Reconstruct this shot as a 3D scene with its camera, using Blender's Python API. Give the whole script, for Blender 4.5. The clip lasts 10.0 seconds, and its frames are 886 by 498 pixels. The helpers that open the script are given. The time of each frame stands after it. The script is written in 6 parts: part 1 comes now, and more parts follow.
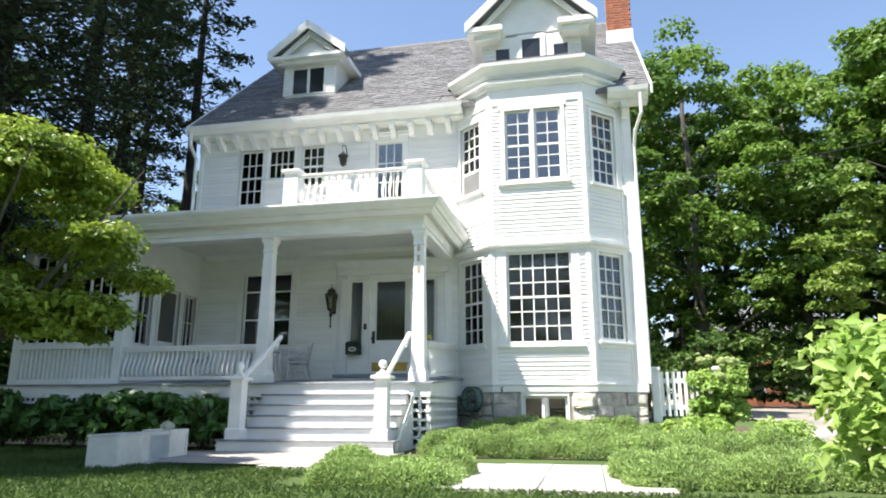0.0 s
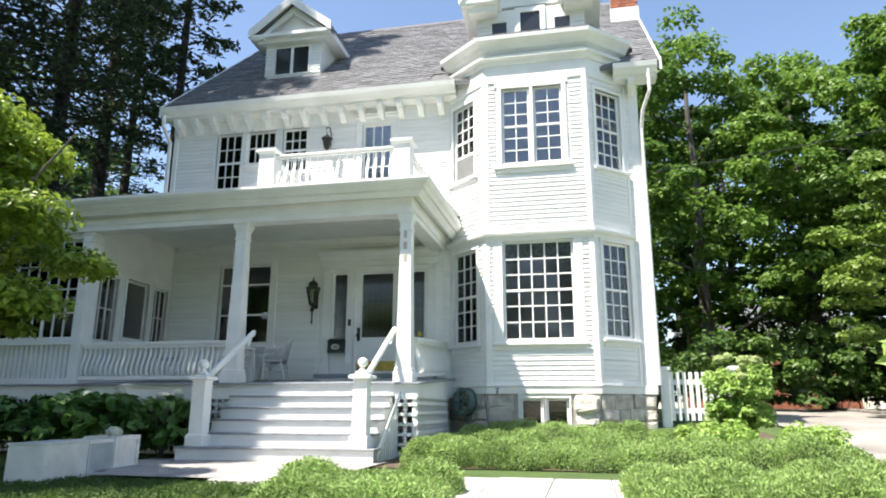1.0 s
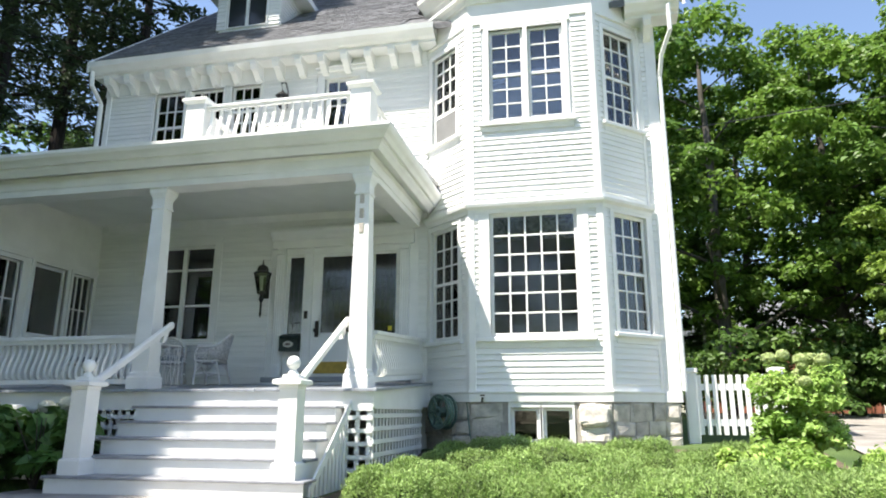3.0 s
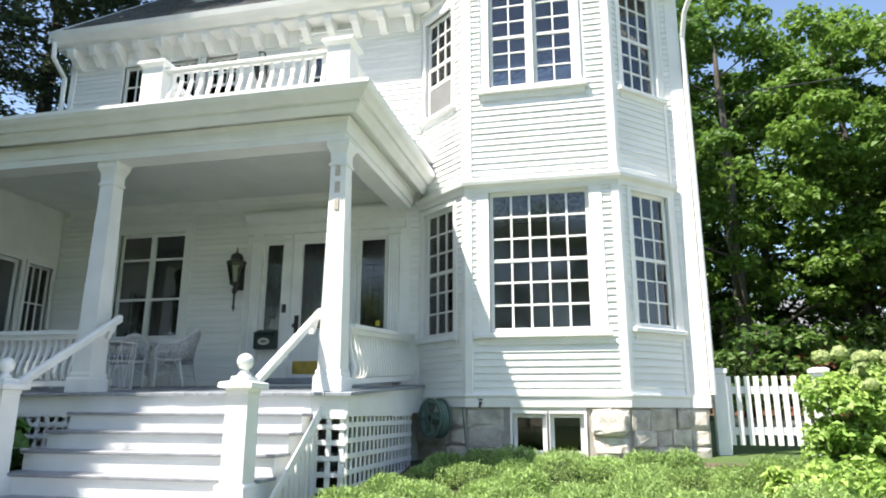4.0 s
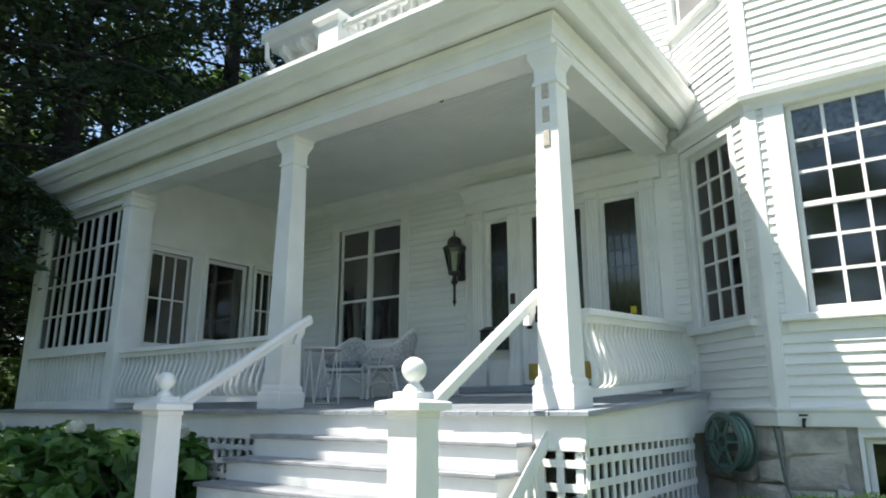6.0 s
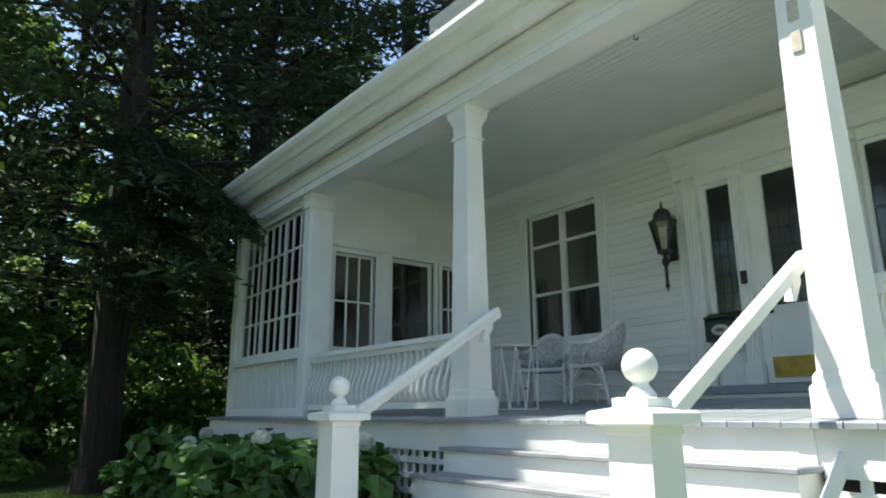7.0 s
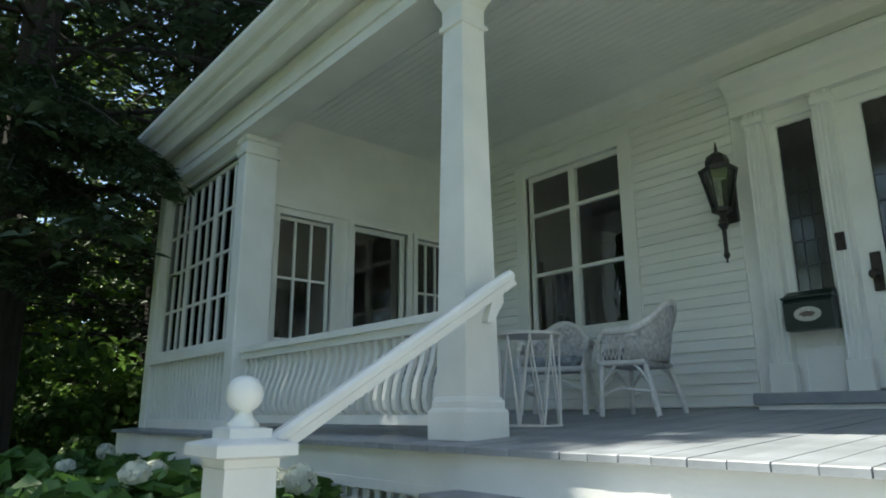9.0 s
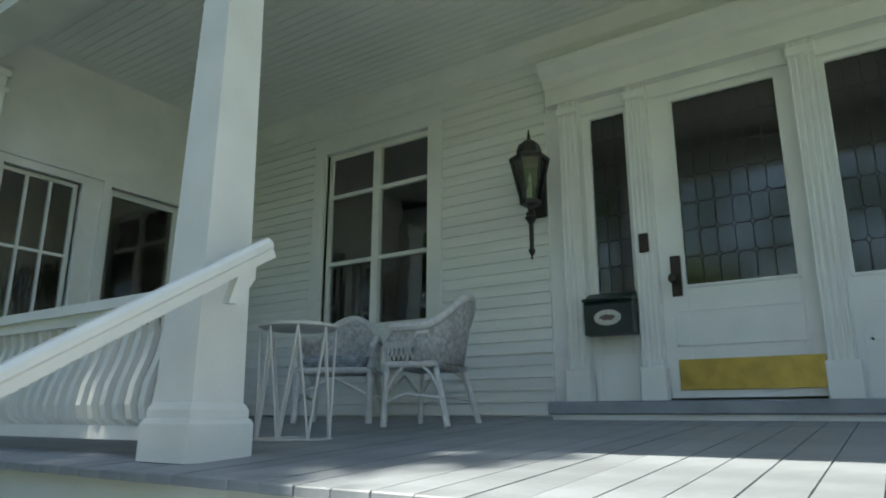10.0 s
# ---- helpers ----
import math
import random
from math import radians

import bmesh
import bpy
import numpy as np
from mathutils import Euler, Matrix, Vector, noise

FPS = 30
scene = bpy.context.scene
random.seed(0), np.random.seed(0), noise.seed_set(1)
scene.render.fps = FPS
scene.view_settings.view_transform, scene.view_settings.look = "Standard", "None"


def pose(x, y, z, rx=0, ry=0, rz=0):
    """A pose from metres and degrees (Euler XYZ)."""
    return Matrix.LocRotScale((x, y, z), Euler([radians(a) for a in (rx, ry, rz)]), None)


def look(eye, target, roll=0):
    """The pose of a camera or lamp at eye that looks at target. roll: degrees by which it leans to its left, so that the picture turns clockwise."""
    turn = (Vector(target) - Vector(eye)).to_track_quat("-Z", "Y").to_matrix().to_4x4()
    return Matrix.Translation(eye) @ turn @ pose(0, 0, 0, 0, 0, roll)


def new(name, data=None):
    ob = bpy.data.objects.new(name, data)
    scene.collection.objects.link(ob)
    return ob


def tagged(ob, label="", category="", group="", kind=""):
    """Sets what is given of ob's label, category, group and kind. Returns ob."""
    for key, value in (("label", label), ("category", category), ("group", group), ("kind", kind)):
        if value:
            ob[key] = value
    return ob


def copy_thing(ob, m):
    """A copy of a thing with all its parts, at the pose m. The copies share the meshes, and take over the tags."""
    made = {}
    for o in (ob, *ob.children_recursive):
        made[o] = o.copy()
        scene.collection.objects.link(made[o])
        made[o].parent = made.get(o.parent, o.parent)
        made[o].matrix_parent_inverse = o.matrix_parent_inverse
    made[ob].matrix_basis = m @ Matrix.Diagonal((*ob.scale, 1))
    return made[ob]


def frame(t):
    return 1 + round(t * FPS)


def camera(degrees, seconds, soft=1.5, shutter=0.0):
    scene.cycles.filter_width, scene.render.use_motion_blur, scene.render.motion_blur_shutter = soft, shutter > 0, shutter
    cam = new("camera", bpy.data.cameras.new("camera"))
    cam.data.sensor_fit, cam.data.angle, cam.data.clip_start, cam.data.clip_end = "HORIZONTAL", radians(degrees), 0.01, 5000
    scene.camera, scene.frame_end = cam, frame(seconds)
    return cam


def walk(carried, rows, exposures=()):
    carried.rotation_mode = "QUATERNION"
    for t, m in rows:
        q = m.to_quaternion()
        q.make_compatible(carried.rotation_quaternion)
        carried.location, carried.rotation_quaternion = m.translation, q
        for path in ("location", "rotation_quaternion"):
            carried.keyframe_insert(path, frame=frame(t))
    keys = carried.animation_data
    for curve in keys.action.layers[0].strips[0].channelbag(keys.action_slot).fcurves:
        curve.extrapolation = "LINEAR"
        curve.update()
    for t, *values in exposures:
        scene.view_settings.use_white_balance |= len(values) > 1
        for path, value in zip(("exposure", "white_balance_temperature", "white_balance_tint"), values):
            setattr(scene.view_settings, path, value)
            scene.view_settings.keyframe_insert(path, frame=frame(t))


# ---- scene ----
cam = camera(67.0, 10.0, soft=1.9)
# seconds, x, y, z, yaw, pitch, roll
ROWS = [
    (0, -1.258, -3.467, 0.618, 11.99, 13.49, 0.03),
    (0.5, -1.304, -2.928, 0.638, 11.90, 13.50, 0.07),
    (1, -1.348, -2.388, 0.650, 11.84, 13.60, 0.16),
    (1.5, -1.391, -1.831, 0.673, 11.78, 13.63, 0.22),
    (2, -1.419, -1.267, 0.739, 11.86, 13.54, 0.18),
    (2.5, -1.402, -0.693, 0.770, 11.89, 13.65, 0.14),
    (3, -1.400, -0.125, 0.796, 12.06, 13.70, 0.13),
    (4.5, -1.513, 1.622, 0.920, 14.47, 13.70, 0.41),
    (5, -1.610, 2.159, 0.972, 19.38, 13.63, 0.81),
    (5.5, -1.781, 2.637, 1.005, 26.32, 13.61, 0.57),
    (6, -1.948, 3.089, 1.040, 35.83, 13.60, 0.09),
    (7.5, -3.020, 4.057, 1.105, 55.45, 13.80, -0.47),
    (8, -3.436, 4.336, 1.132, 55.45, 13.84, -0.64),
    (8.5, -3.777, 4.583, 1.161, 54.98, 13.87, -0.51),
    (9, -4.090, 4.838, 1.175, 49.80, 13.87, -0.24),
    (9.5, -4.286, 5.170, 1.185, 42.48, 13.88, -0.05),
    (10, -4.438, 5.514, 1.212, 33.89, 14.05, 0.13),
]
walk(cam, [(t, pose(x, y, z, 90 + pitch, 0, yaw) @ pose(0, 0, 0, 0, 0, roll)) for t, x, y, z, yaw, pitch, roll in ROWS],
     [(0.0, 1.08, 6750, 12), (5.0, 1.12, 6700, 11), (6.0, 1.03, 6700, 8), (7.5, 1.03, 6850, 4), (10.0, 1.0, 6950, 3)])

# ---- light ----
SUN = Vector((-0.707, -0.707, 1.87)).normalized()
world = bpy.data.worlds.new("world")
scene.world = world
world.use_nodes = True
sky = world.node_tree.nodes.new("ShaderNodeTexSky")
sky.sky_type, sky.sun_disc = "NISHITA", False
sky.sun_elevation, sky.sun_rotation = math.asin(SUN.z), math.atan2(SUN.x, SUN.y)
sky.air_density, sky.dust_density, sky.ozone_density = 1.0, 0.6, 1.5
world.node_tree.links.new(sky.outputs[0], world.node_tree.nodes["Background"].inputs[0])
world.node_tree.nodes["Background"].inputs[1].default_value = 0.13
sun = new("sun", bpy.data.lights.new("sun", "SUN"))
sun.data.energy, sun.data.angle, sun.data.color = 5.0, radians(0.55), (1.0, 0.95, 0.87)
sun.matrix_world = look((0, 0, 30), Vector((0, 0, 30)) - SUN)


# ---- materials ----
def material(name, base, rough=0.6, vary=0.12, scale=6.0, bump=0.15, bump_scale=60.0, metal=0.0, dark=None, stretch=(1, 1, 1), rand=0.0, island=0.0, spec=0.5, trans=0.0):
    m = bpy.data.materials.new(name)
    m.use_nodes = True
    nt = m.node_tree
    n, l = nt.nodes, nt.links
    b = n["Principled BSDF"]
    tc = n.new("ShaderNodeTexCoord")
    mp = n.new("ShaderNodeMapping")
    mp.inputs["Scale"].default_value = stretch
    l.new(tc.outputs["Object"], mp.inputs[0])
    n1, n2 = n.new("ShaderNodeTexNoise"), n.new("ShaderNodeTexNoise")
    n1.inputs["Scale"].default_value, n1.inputs["Detail"].default_value = scale, 5
    n2.inputs["Scale"].default_value, n2.inputs["Detail"].default_value = bump_scale, 3
    l.new(mp.outputs[0], n1.inputs["Vector"])
    l.new(mp.outputs[0], n2.inputs["Vector"])
    mix = n.new("ShaderNodeMix")
    mix.data_type = "RGBA"
    low = dark if dark else tuple(c * (1 - 2 * vary) for c in base)
    mix.inputs["A"].default_value, mix.inputs["B"].default_value = (*low, 1), (*base, 1)
    ramp = n.new("ShaderNodeMapRange")
    ramp.inputs["From Min"].default_value, ramp.inputs["From Max"].default_value = 0.32, 0.62
    l.new(n1.outputs[0], ramp.inputs[0])
    l.new(ramp.outputs[0], mix.inputs["Factor"])
    col = mix.outputs["Result"]
    if rand or island:
        src = n.new("ShaderNodeObjectInfo").outputs["Random"] if rand else n.new("ShaderNodeNewGeometry").outputs["Random Per Island"]
        amount = rand or island
        mr = n.new("ShaderNodeMapRange")
        mr.inputs["To Min"].default_value, mr.inputs["To Max"].default_value = 1 - amount, 1 + amount
        l.new(src, mr.inputs[0])
        hs = n.new("ShaderNodeHueSaturation")
        l.new(mr.outputs[0], hs.inputs["Value"])
        l.new(col, hs.inputs["Color"])
        col = hs.outputs[0]
    l.new(col, b.inputs["Base Color"])
    bp = n.new("ShaderNodeBump")
    bp.inputs["Strength"].default_value, bp.inputs["Distance"].default_value = bump, 0.01
    l.new(n2.outputs[0], bp.inputs["Height"])
    l.new(bp.outputs[0], b.inputs["Normal"])
    b.inputs["Roughness"].default_value, b.inputs["Metallic"].default_value = rough, metal
    b.inputs["Specular IOR Level"].default_value = spec
    if trans:
        out = n["Material Output"]
        t = n.new("ShaderNodeBsdfTranslucent")
        l.new(col, t.inputs[0])
        ms = n.new("ShaderNodeMixShader")
        ms.inputs[0].default_value = trans
        l.new(b.outputs[0], ms.inputs[1])
        l.new(t.outputs[0], ms.inputs[2])
        l.new(ms.outputs[0], out.inputs[0])
    return m


PAINT = material("white_paint", (0.85, 0.86, 0.845), 0.5, 0.035, 3.0, 0.12, 45, dark=(0.78, 0.79, 0.775))
SIDING = material("white_clapboard_paint", (0.85, 0.86, 0.845), 0.55, 0.03, 2.0, 0.2, 30, dark=(0.77, 0.785, 0.77), stretch=(0.6, 0.6, 8), rand=0.025)
CEIL = material("ceiling_paint", (0.84, 0.86, 0.84), 0.5, 0.03, 2.5, 0.1, 40)
DECK = material("grey_deck_paint", (0.30, 0.33, 0.37), 0.42, 0.12, 5.0, 0.2, 40, rand=0.07)
STEPTOP = material("grey_tread_paint", (0.31, 0.325, 0.355), 0.5, 0.15, 7.0, 0.2, 40)
SHINGLE = material("asphalt_shingle", (0.20, 0.205, 0.215), 0.9, 0.2, 12, 0.6, 120, island=0.28)
GRANITE = material("fieldstone", (0.62, 0.59, 0.52), 0.85, 0.2, 7, 0.8, 35, rand=0.22)
MORTAR = material("mortar", (0.42, 0.40, 0.36), 0.95, 0.15, 9, 0.7, 60)
BRICK = material("red_brick", (0.42, 0.15, 0.085), 0.85, 0.2, 14, 0.5, 80, rand=0.22)
DARKBRICK = material("dark_brown_brick", (0.13, 0.06, 0.045), 0.85, 0.2, 14, 0.5, 80, island=0.2)
BRICKMORTAR = material("brick_mortar", (0.42, 0.36, 0.31), 0.95, 0.15, 20, 0.6, 90)
IRON = material("black_iron", (0.022, 0.021, 0.022), 0.42, 0.2, 20, 0.25, 60, spec=0.5)
BRONZE = material("bronze_plate", (0.055, 0.045, 0.04), 0.45, 0.2, 30, 0.1, 60, metal=0.6)
BRASS = material("worn_brass", (0.52, 0.37, 0.10), 0.42, 0.22, 8, 0.15, 40, metal=0.85, dark=(0.34, 0.25, 0.075))
MAILGREEN = material("dark_green_enamel", (0.014, 0.030, 0.027), 0.4, 0.15, 12, 0.05, 30)
PLAQUE = material("cream_plaque", (0.62, 0.62, 0.56), 0.5, 0.12, 60, 0.1, 60)
FIGURE = material("plaque_motif", (0.16, 0.12, 0.11), 0.6, 0.1, 40, 0.1, 60)
WICKER = material("white_wicker", (0.74, 0.73, 0.73), 0.6, 0.1, 25, 0.5, 160)
WIRE = material("white_wire", (0.78, 0.76, 0.74), 0.4, 0.05, 20, 0.05, 60)
CUSHION = material("blue_grey_fabric", (0.22, 0.25, 0.30), 0.9, 0.3, 14, 0.4, 120, dark=(0.50, 0.52, 0.54))
DIGIT = material("numeral_bronze", (0.56, 0.51, 0.44), 0.45, 0.1, 30, 0.1, 60, metal=0.1)
INSIDE = material("dim_room_plaster", (0.55, 0.53, 0.49), 0.9, 0.15, 2, 0.1, 40)
SLAB = material("pale_slab", (0.60, 0.58, 0.55), 0.85, 0.1, 5, 0.4, 60, rand=0.05)
CURTAIN = material("curtain_cloth", (0.62, 0.66, 0.70), 0.95, 0.15, 3, 0.2, 80)
# Near-black for the sheet below the deck planks; the gap shade is its colour.
UNDER = material("deck_gap_shade", (0.06, 0.05, 0.04), 1.0, 0.2, 8, 0.6, 40)
BARK = material("dark_bark", (0.032, 0.025, 0.021), 0.95, 0.3, 6, 0.9, 25, stretch=(3, 3, 0.5))
BARKGREY = material("grey_bark", (0.11, 0.10, 0.085), 0.95, 0.25, 8, 0.8, 30, stretch=(3, 3, 0.6))
LEAF = material("broad_leaf", (0.125, 0.225, 0.045), 0.5, 0.2, 0.35, 0.1, 40, dark=(0.07, 0.145, 0.033), island=0.30, trans=0.40)
# Brighter copy of the broad leaf, with the sunlit look put into its colour.
LEAFLIT = material("sunlit_leaf", (0.24, 0.35, 0.06), 0.5, 0.2, 0.5, 0.1, 40, dark=(0.14, 0.24, 0.045), island=0.28, trans=0.40)
SPRUCE = material("conifer_needle", (0.052, 0.085, 0.040), 0.7, 0.2, 0.5, 0.1, 40, dark=(0.028, 0.052, 0.028), island=0.35, trans=0.12)
LIMELEAF = material("lime_leaf", (0.42, 0.58, 0.16), 0.5, 0.2, 1.5, 0.1, 40, dark=(0.25, 0.42, 0.09), island=0.28, trans=0.42)
HEDGE = material("yew_hedge_leaf", (0.35, 0.50, 0.165), 0.55, 0.2, 1.8, 0.1, 40, dark=(0.20, 0.31, 0.085), island=0.38, trans=0.35)
HYDLEAF = material("hydrangea_leaf", (0.11, 0.23, 0.055), 0.45, 0.2, 4, 0.2, 60, dark=(0.06, 0.145, 0.037), rand=0.0, island=0.25, trans=0.3)
BLOOM = material("white_blossom", (0.74, 0.77, 0.68), 0.8, 0.1, 20, 0.2, 60, island=0.08, trans=0.25)
LIME = material("lime_blossom", (0.52, 0.62, 0.28), 0.8, 0.12, 12, 0.2, 60, island=0.12, trans=0.3)
GRASS = material("lawn", (0.078, 0.13, 0.03), 0.9, 0.25, 1.2, 0.9, 90, dark=(0.045, 0.085, 0.02))
BLADE = material("grass_blade", (0.10, 0.17, 0.036), 0.7, 0.2, 1.0, 0.1, 40, dark=(0.06, 0.11, 0.024), island=0.25, trans=0.3)
CONCRETE = material("walk_concrete", (0.38, 0.36, 0.34), 0.9, 0.16, 4, 0.5, 60, rand=0.08)
ASPHALT = material("worn_driveway", (0.36, 0.335, 0.30), 0.95, 0.2, 1.5, 0.7, 70)
KERB = material("stone_kerb", (0.27, 0.25, 0.23), 0.9, 0.2, 5, 0.6, 50)
MULCH = material("mulch", (0.14, 0.105, 0.07), 1.0, 0.3, 12, 0.9, 50)
LEAD = material("lead_came", (0.12, 0.12, 0.12), 0.5, 0.2, 40, 0.2, 60, metal=0.5)
HOSE = material("green_plastic", (0.10, 0.16, 0.14), 0.4, 0.12, 20, 0.1, 60)
FARWALL = material("far_house_brick", (0.36, 0.13, 0.08), 0.9, 0.2, 6, 0.4, 30)
WIREBLACK = material("cable_rubber", (0.03, 0.03, 0.03), 0.6, 0.1, 10, 0.1, 40)
DOWNBROWN = material("brown_metal", (0.075, 0.045, 0.035), 0.5, 0.15, 6, 0.1, 40)


def glass(name, tint=(0.9, 0.93, 0.93), ior=1.62, rough=0.015):
    m = bpy.data.materials.new(name)
    m.use_nodes = True
    n, l = m.node_tree.nodes, m.node_tree.links
    n.remove(n["Principled BSDF"])
    tr, gl, mx, fr = n.new("ShaderNodeBsdfTransparent"), n.new("ShaderNodeBsdfGlossy"), n.new("ShaderNodeMixShader"), n.new("ShaderNodeFresnel")
    tr.inputs[0].default_value = (*tint, 1)
    gl.inputs["Roughness"].default_value = rough
    fr.inputs["IOR"].default_value = ior
    no, bp = n.new("ShaderNodeTexNoise"), n.new("ShaderNodeBump")
    no.inputs["Scale"].default_value = 5
    bp.inputs["Strength"].default_value, bp.inputs["Distance"].default_value = 0.08, 0.01
    l.new(no.outputs[0], bp.inputs["Height"])
    l.new(bp.outputs[0], gl.inputs["Normal"])
    l.new(fr.outputs[0], mx.inputs[0])
    l.new(tr.outputs[0], mx.inputs[1])
    l.new(gl.outputs[0], mx.inputs[2])
    l.new(mx.outputs[0], n["Material Output"].inputs[0])
    return m


GLASS = glass("window_glass", (0.8, 0.83, 0.82), ior=2.0)
PLAINGLASS = glass("large_window_glass", (0.75, 0.78, 0.78))
SKYGLASS = glass("old_window_glass", (0.8, 0.82, 0.82), ior=2.1)
MESHCLOTH = material("insect_screen_mesh", (0.23, 0.235, 0.235), 0.8, 0.08, 3, 0.3, 300)
SCREEN = glass("dark_window_glass", (0.35, 0.37, 0.38))
LEADED = glass("leaded_glass", (0.34, 0.36, 0.29), ior=2.0, rough=0.12)
PORCHGLASS = glass("porch_window_glass", (0.85, 0.88, 0.88), ior=2.5)
PALEROOF = material("pale_roof_membrane", (0.60, 0.60, 0.58), 0.7, 0.12, 3, 0.3, 40)


# ---- mesh helpers ----
def link(name, mesh, mat, parent=None, label=""):
    ob = new(name, mesh)
    if mat and not mesh.materials:
        mesh.materials.append(mat)
    if parent:
        ob.parent = parent
        ob.matrix_parent_inverse = Matrix() if parent.parent else parent.matrix_basis.inverted()
    if label:
        ob["label"] = label
    return ob


def part(name, bm, mat, parent=None, label="", smooth=False):
    mesh = bpy.data.meshes.new(name)
    bm.normal_update()
    bm.to_mesh(mesh)
    bm.free()
    if smooth:
        mesh.shade_smooth()
    return link(name, mesh, mat, parent, label)


def thing(name, label, category, group="", kind="", at=(0, 0, 0)):
    ob = new(name)
    ob.location = at
    ob.matrix_basis = Matrix.Translation(at)
    return tagged(ob, label, category, group, kind)


def box(bm, x0, y0, z0, x1, y1, z1, bevel=0.0, m=None):
    """Adds a box between two corners, set by m."""
    r = bmesh.ops.create_cube(bm, size=1.0)
    vs = r["verts"]
    c, s = Vector(((x0 + x1) / 2, (y0 + y1) / 2, (z0 + z1) / 2)), (abs(x1 - x0), abs(y1 - y0), abs(z1 - z0))
    for v in vs:
        v.co = Vector((v.co.x * s[0], v.co.y * s[1], v.co.z * s[2])) + c
    if bevel > 0:
        es = list({e for v in vs for e in v.link_edges})
        rb = bmesh.ops.bevel(bm, geom=es, offset=bevel, segments=1, affect="EDGES")
        vs = list({v for f in rb["faces"] for v in f.verts} | {v for v in vs if v.is_valid})
    if m is not None:
        bmesh.ops.transform(bm, matrix=m, verts=[v for v in vs if v.is_valid])
    return bm


def ring_frame(bm, u0, u1, z0, z1, w, y0, y1, m, foot=None):
    """A mitred frame round an opening, w wide, from y0 to y1."""
    f = w if foot is None else foot
    corners = [(u0, z0, -w, -f), (u1, z0, w, -f), (u1, z1, w, w), (u0, z1, -w, w)]
    rings = []
    for u, z, a, b in corners + corners[:1]:
        rings.append([m @ Vector((u, y1, z)), m @ Vector((u, y0, z)), m @ Vector((u + a, y0, z + b)), m @ Vector((u + a, y1, z + b))])
    vr = [[bm.verts.new(p) for p in r] for r in rings[:4]]
    for k in range(4):
        a, b = vr[k], vr[(k + 1) % 4]
        for i in range(4):
            j = (i + 1) % 4
            bm.faces.new((a[i], a[j], b[j], b[i]))
    return fix(bm)


def boxes(rows, bevel=0.0, m=None):
    bm = bmesh.new()
    for r in rows:
        box(bm, *r, bevel=bevel, m=m)
    return bm


def loft(bm, rings, close=True, caps=True):
    """Joins rings of points, each of the same count."""
    vr = [[bm.verts.new(p) for p in ring] for ring in rings]
    n = len(vr[0])
    for a, b in zip(vr, vr[1:]):
        for i in range(n if close else n - 1):
            j = (i + 1) % n
            bm.faces.new((a[i], a[j], b[j], b[i]))
    if caps and close:
        bm.faces.new(vr[0][::-1])
        bm.faces.new(vr[-1])
    return bm


def lathe(bm, profile, n=20, at=(0, 0, 0)):
    """Turns rows of radius, height round z."""
    return loft(bm, [[(at[0] + r * math.cos(2 * math.pi * i / n), at[1] + r * math.sin(2 * math.pi * i / n), at[2] + z) for i in range(n)] for r, z in profile])


def square(bm, profile, at=(0, 0, 0)):
    """Stacks square sections: rows of half width, height."""
    return loft(bm, [[(at[0] + a * r, at[1] + b * r, at[2] + z) for a, b in ((-1, -1), (1, -1), (1, 1), (-1, 1))] for r, z in profile])


def tube(bm, points, r, n=8, r1=None):
    """A round bar along points."""
    pts = [Vector(p) for p in points]
    rings = []
    for i, p in enumerate(pts):
        d = (pts[min(i + 1, len(pts) - 1)] - pts[max(i - 1, 0)]).normalized()
        up = Vector((0, 0, 1)) if abs(d.z) < 0.95 else Vector((0, 1, 0))
        a = d.cross(up).normalized()
        b = a.cross(d)
        rr = r if r1 is None else r + (r1 - r) * i / max(1, len(pts) - 1)
        rings.append([p + a * (rr * math.cos(2 * math.pi * k / n)) + b * (rr * math.sin(2 * math.pi * k / n)) for k in range(n)])
    return loft(bm, rings)


def extrude(bm, outline, axis, a, b):
    """A prism: outline in the other two axes, from a to b along axis."""
    def at(p, v):
        return {"x": (v, p[0], p[1]), "y": (p[0], v, p[1]), "z": (p[0], p[1], v)}[axis]
    return loft(bm, [[at(p, a) for p in outline], [at(p, b) for p in outline]])


def fix(bm):
    bmesh.ops.recalc_face_normals(bm, faces=bm.faces)
    return bm


def sweep(bm, path, profile, closed=False):
    """Sweeps a profile of (out, z) along a plan path of (x, y), mitred; out is to the right of the way."""
    n = len(path)
    rings = []
    for i in range(n):
        p = Vector(path[i])
        d0 = (p - Vector(path[i - 1])).normalized() if i > 0 else None
        d1 = (Vector(path[i + 1]) - p).normalized() if i < n - 1 else None
        n0 = Vector((d0.y, -d0.x)) if d0 else None
        n1 = Vector((d1.y, -d1.x)) if d1 else None
        if n0 and n1:
            m = (n0 + n1).normalized()
            m = m / max(0.3, m.dot(n0))
        else:
            m = n0 or n1
        rings.append([(p.x + m.x * o, p.y + m.y * o, z) for o, z in profile])
    return fix(loft(bm, rings))


# ---- house ----
W = 9.6  # front wall
BL, BR, AL, AR = (-2.95, 8.95), (-1.11, 8.95), (-3.70, W), (-0.42, W)
XL, XR, YB = -9.75, -0.20, 18.4
house = thing("house", "white clapboard two-storey house with bay tower and grey roof", "house", at=(-5, 12, 0))


def frame_of(p, q):
    """The wall's own axes: x along it, y inwards, z up."""
    return Matrix.Translation((p[0], p[1], 0)) @ Matrix.Rotation(math.atan2(q[1] - p[1], q[0] - p[0]), 4, "Z")


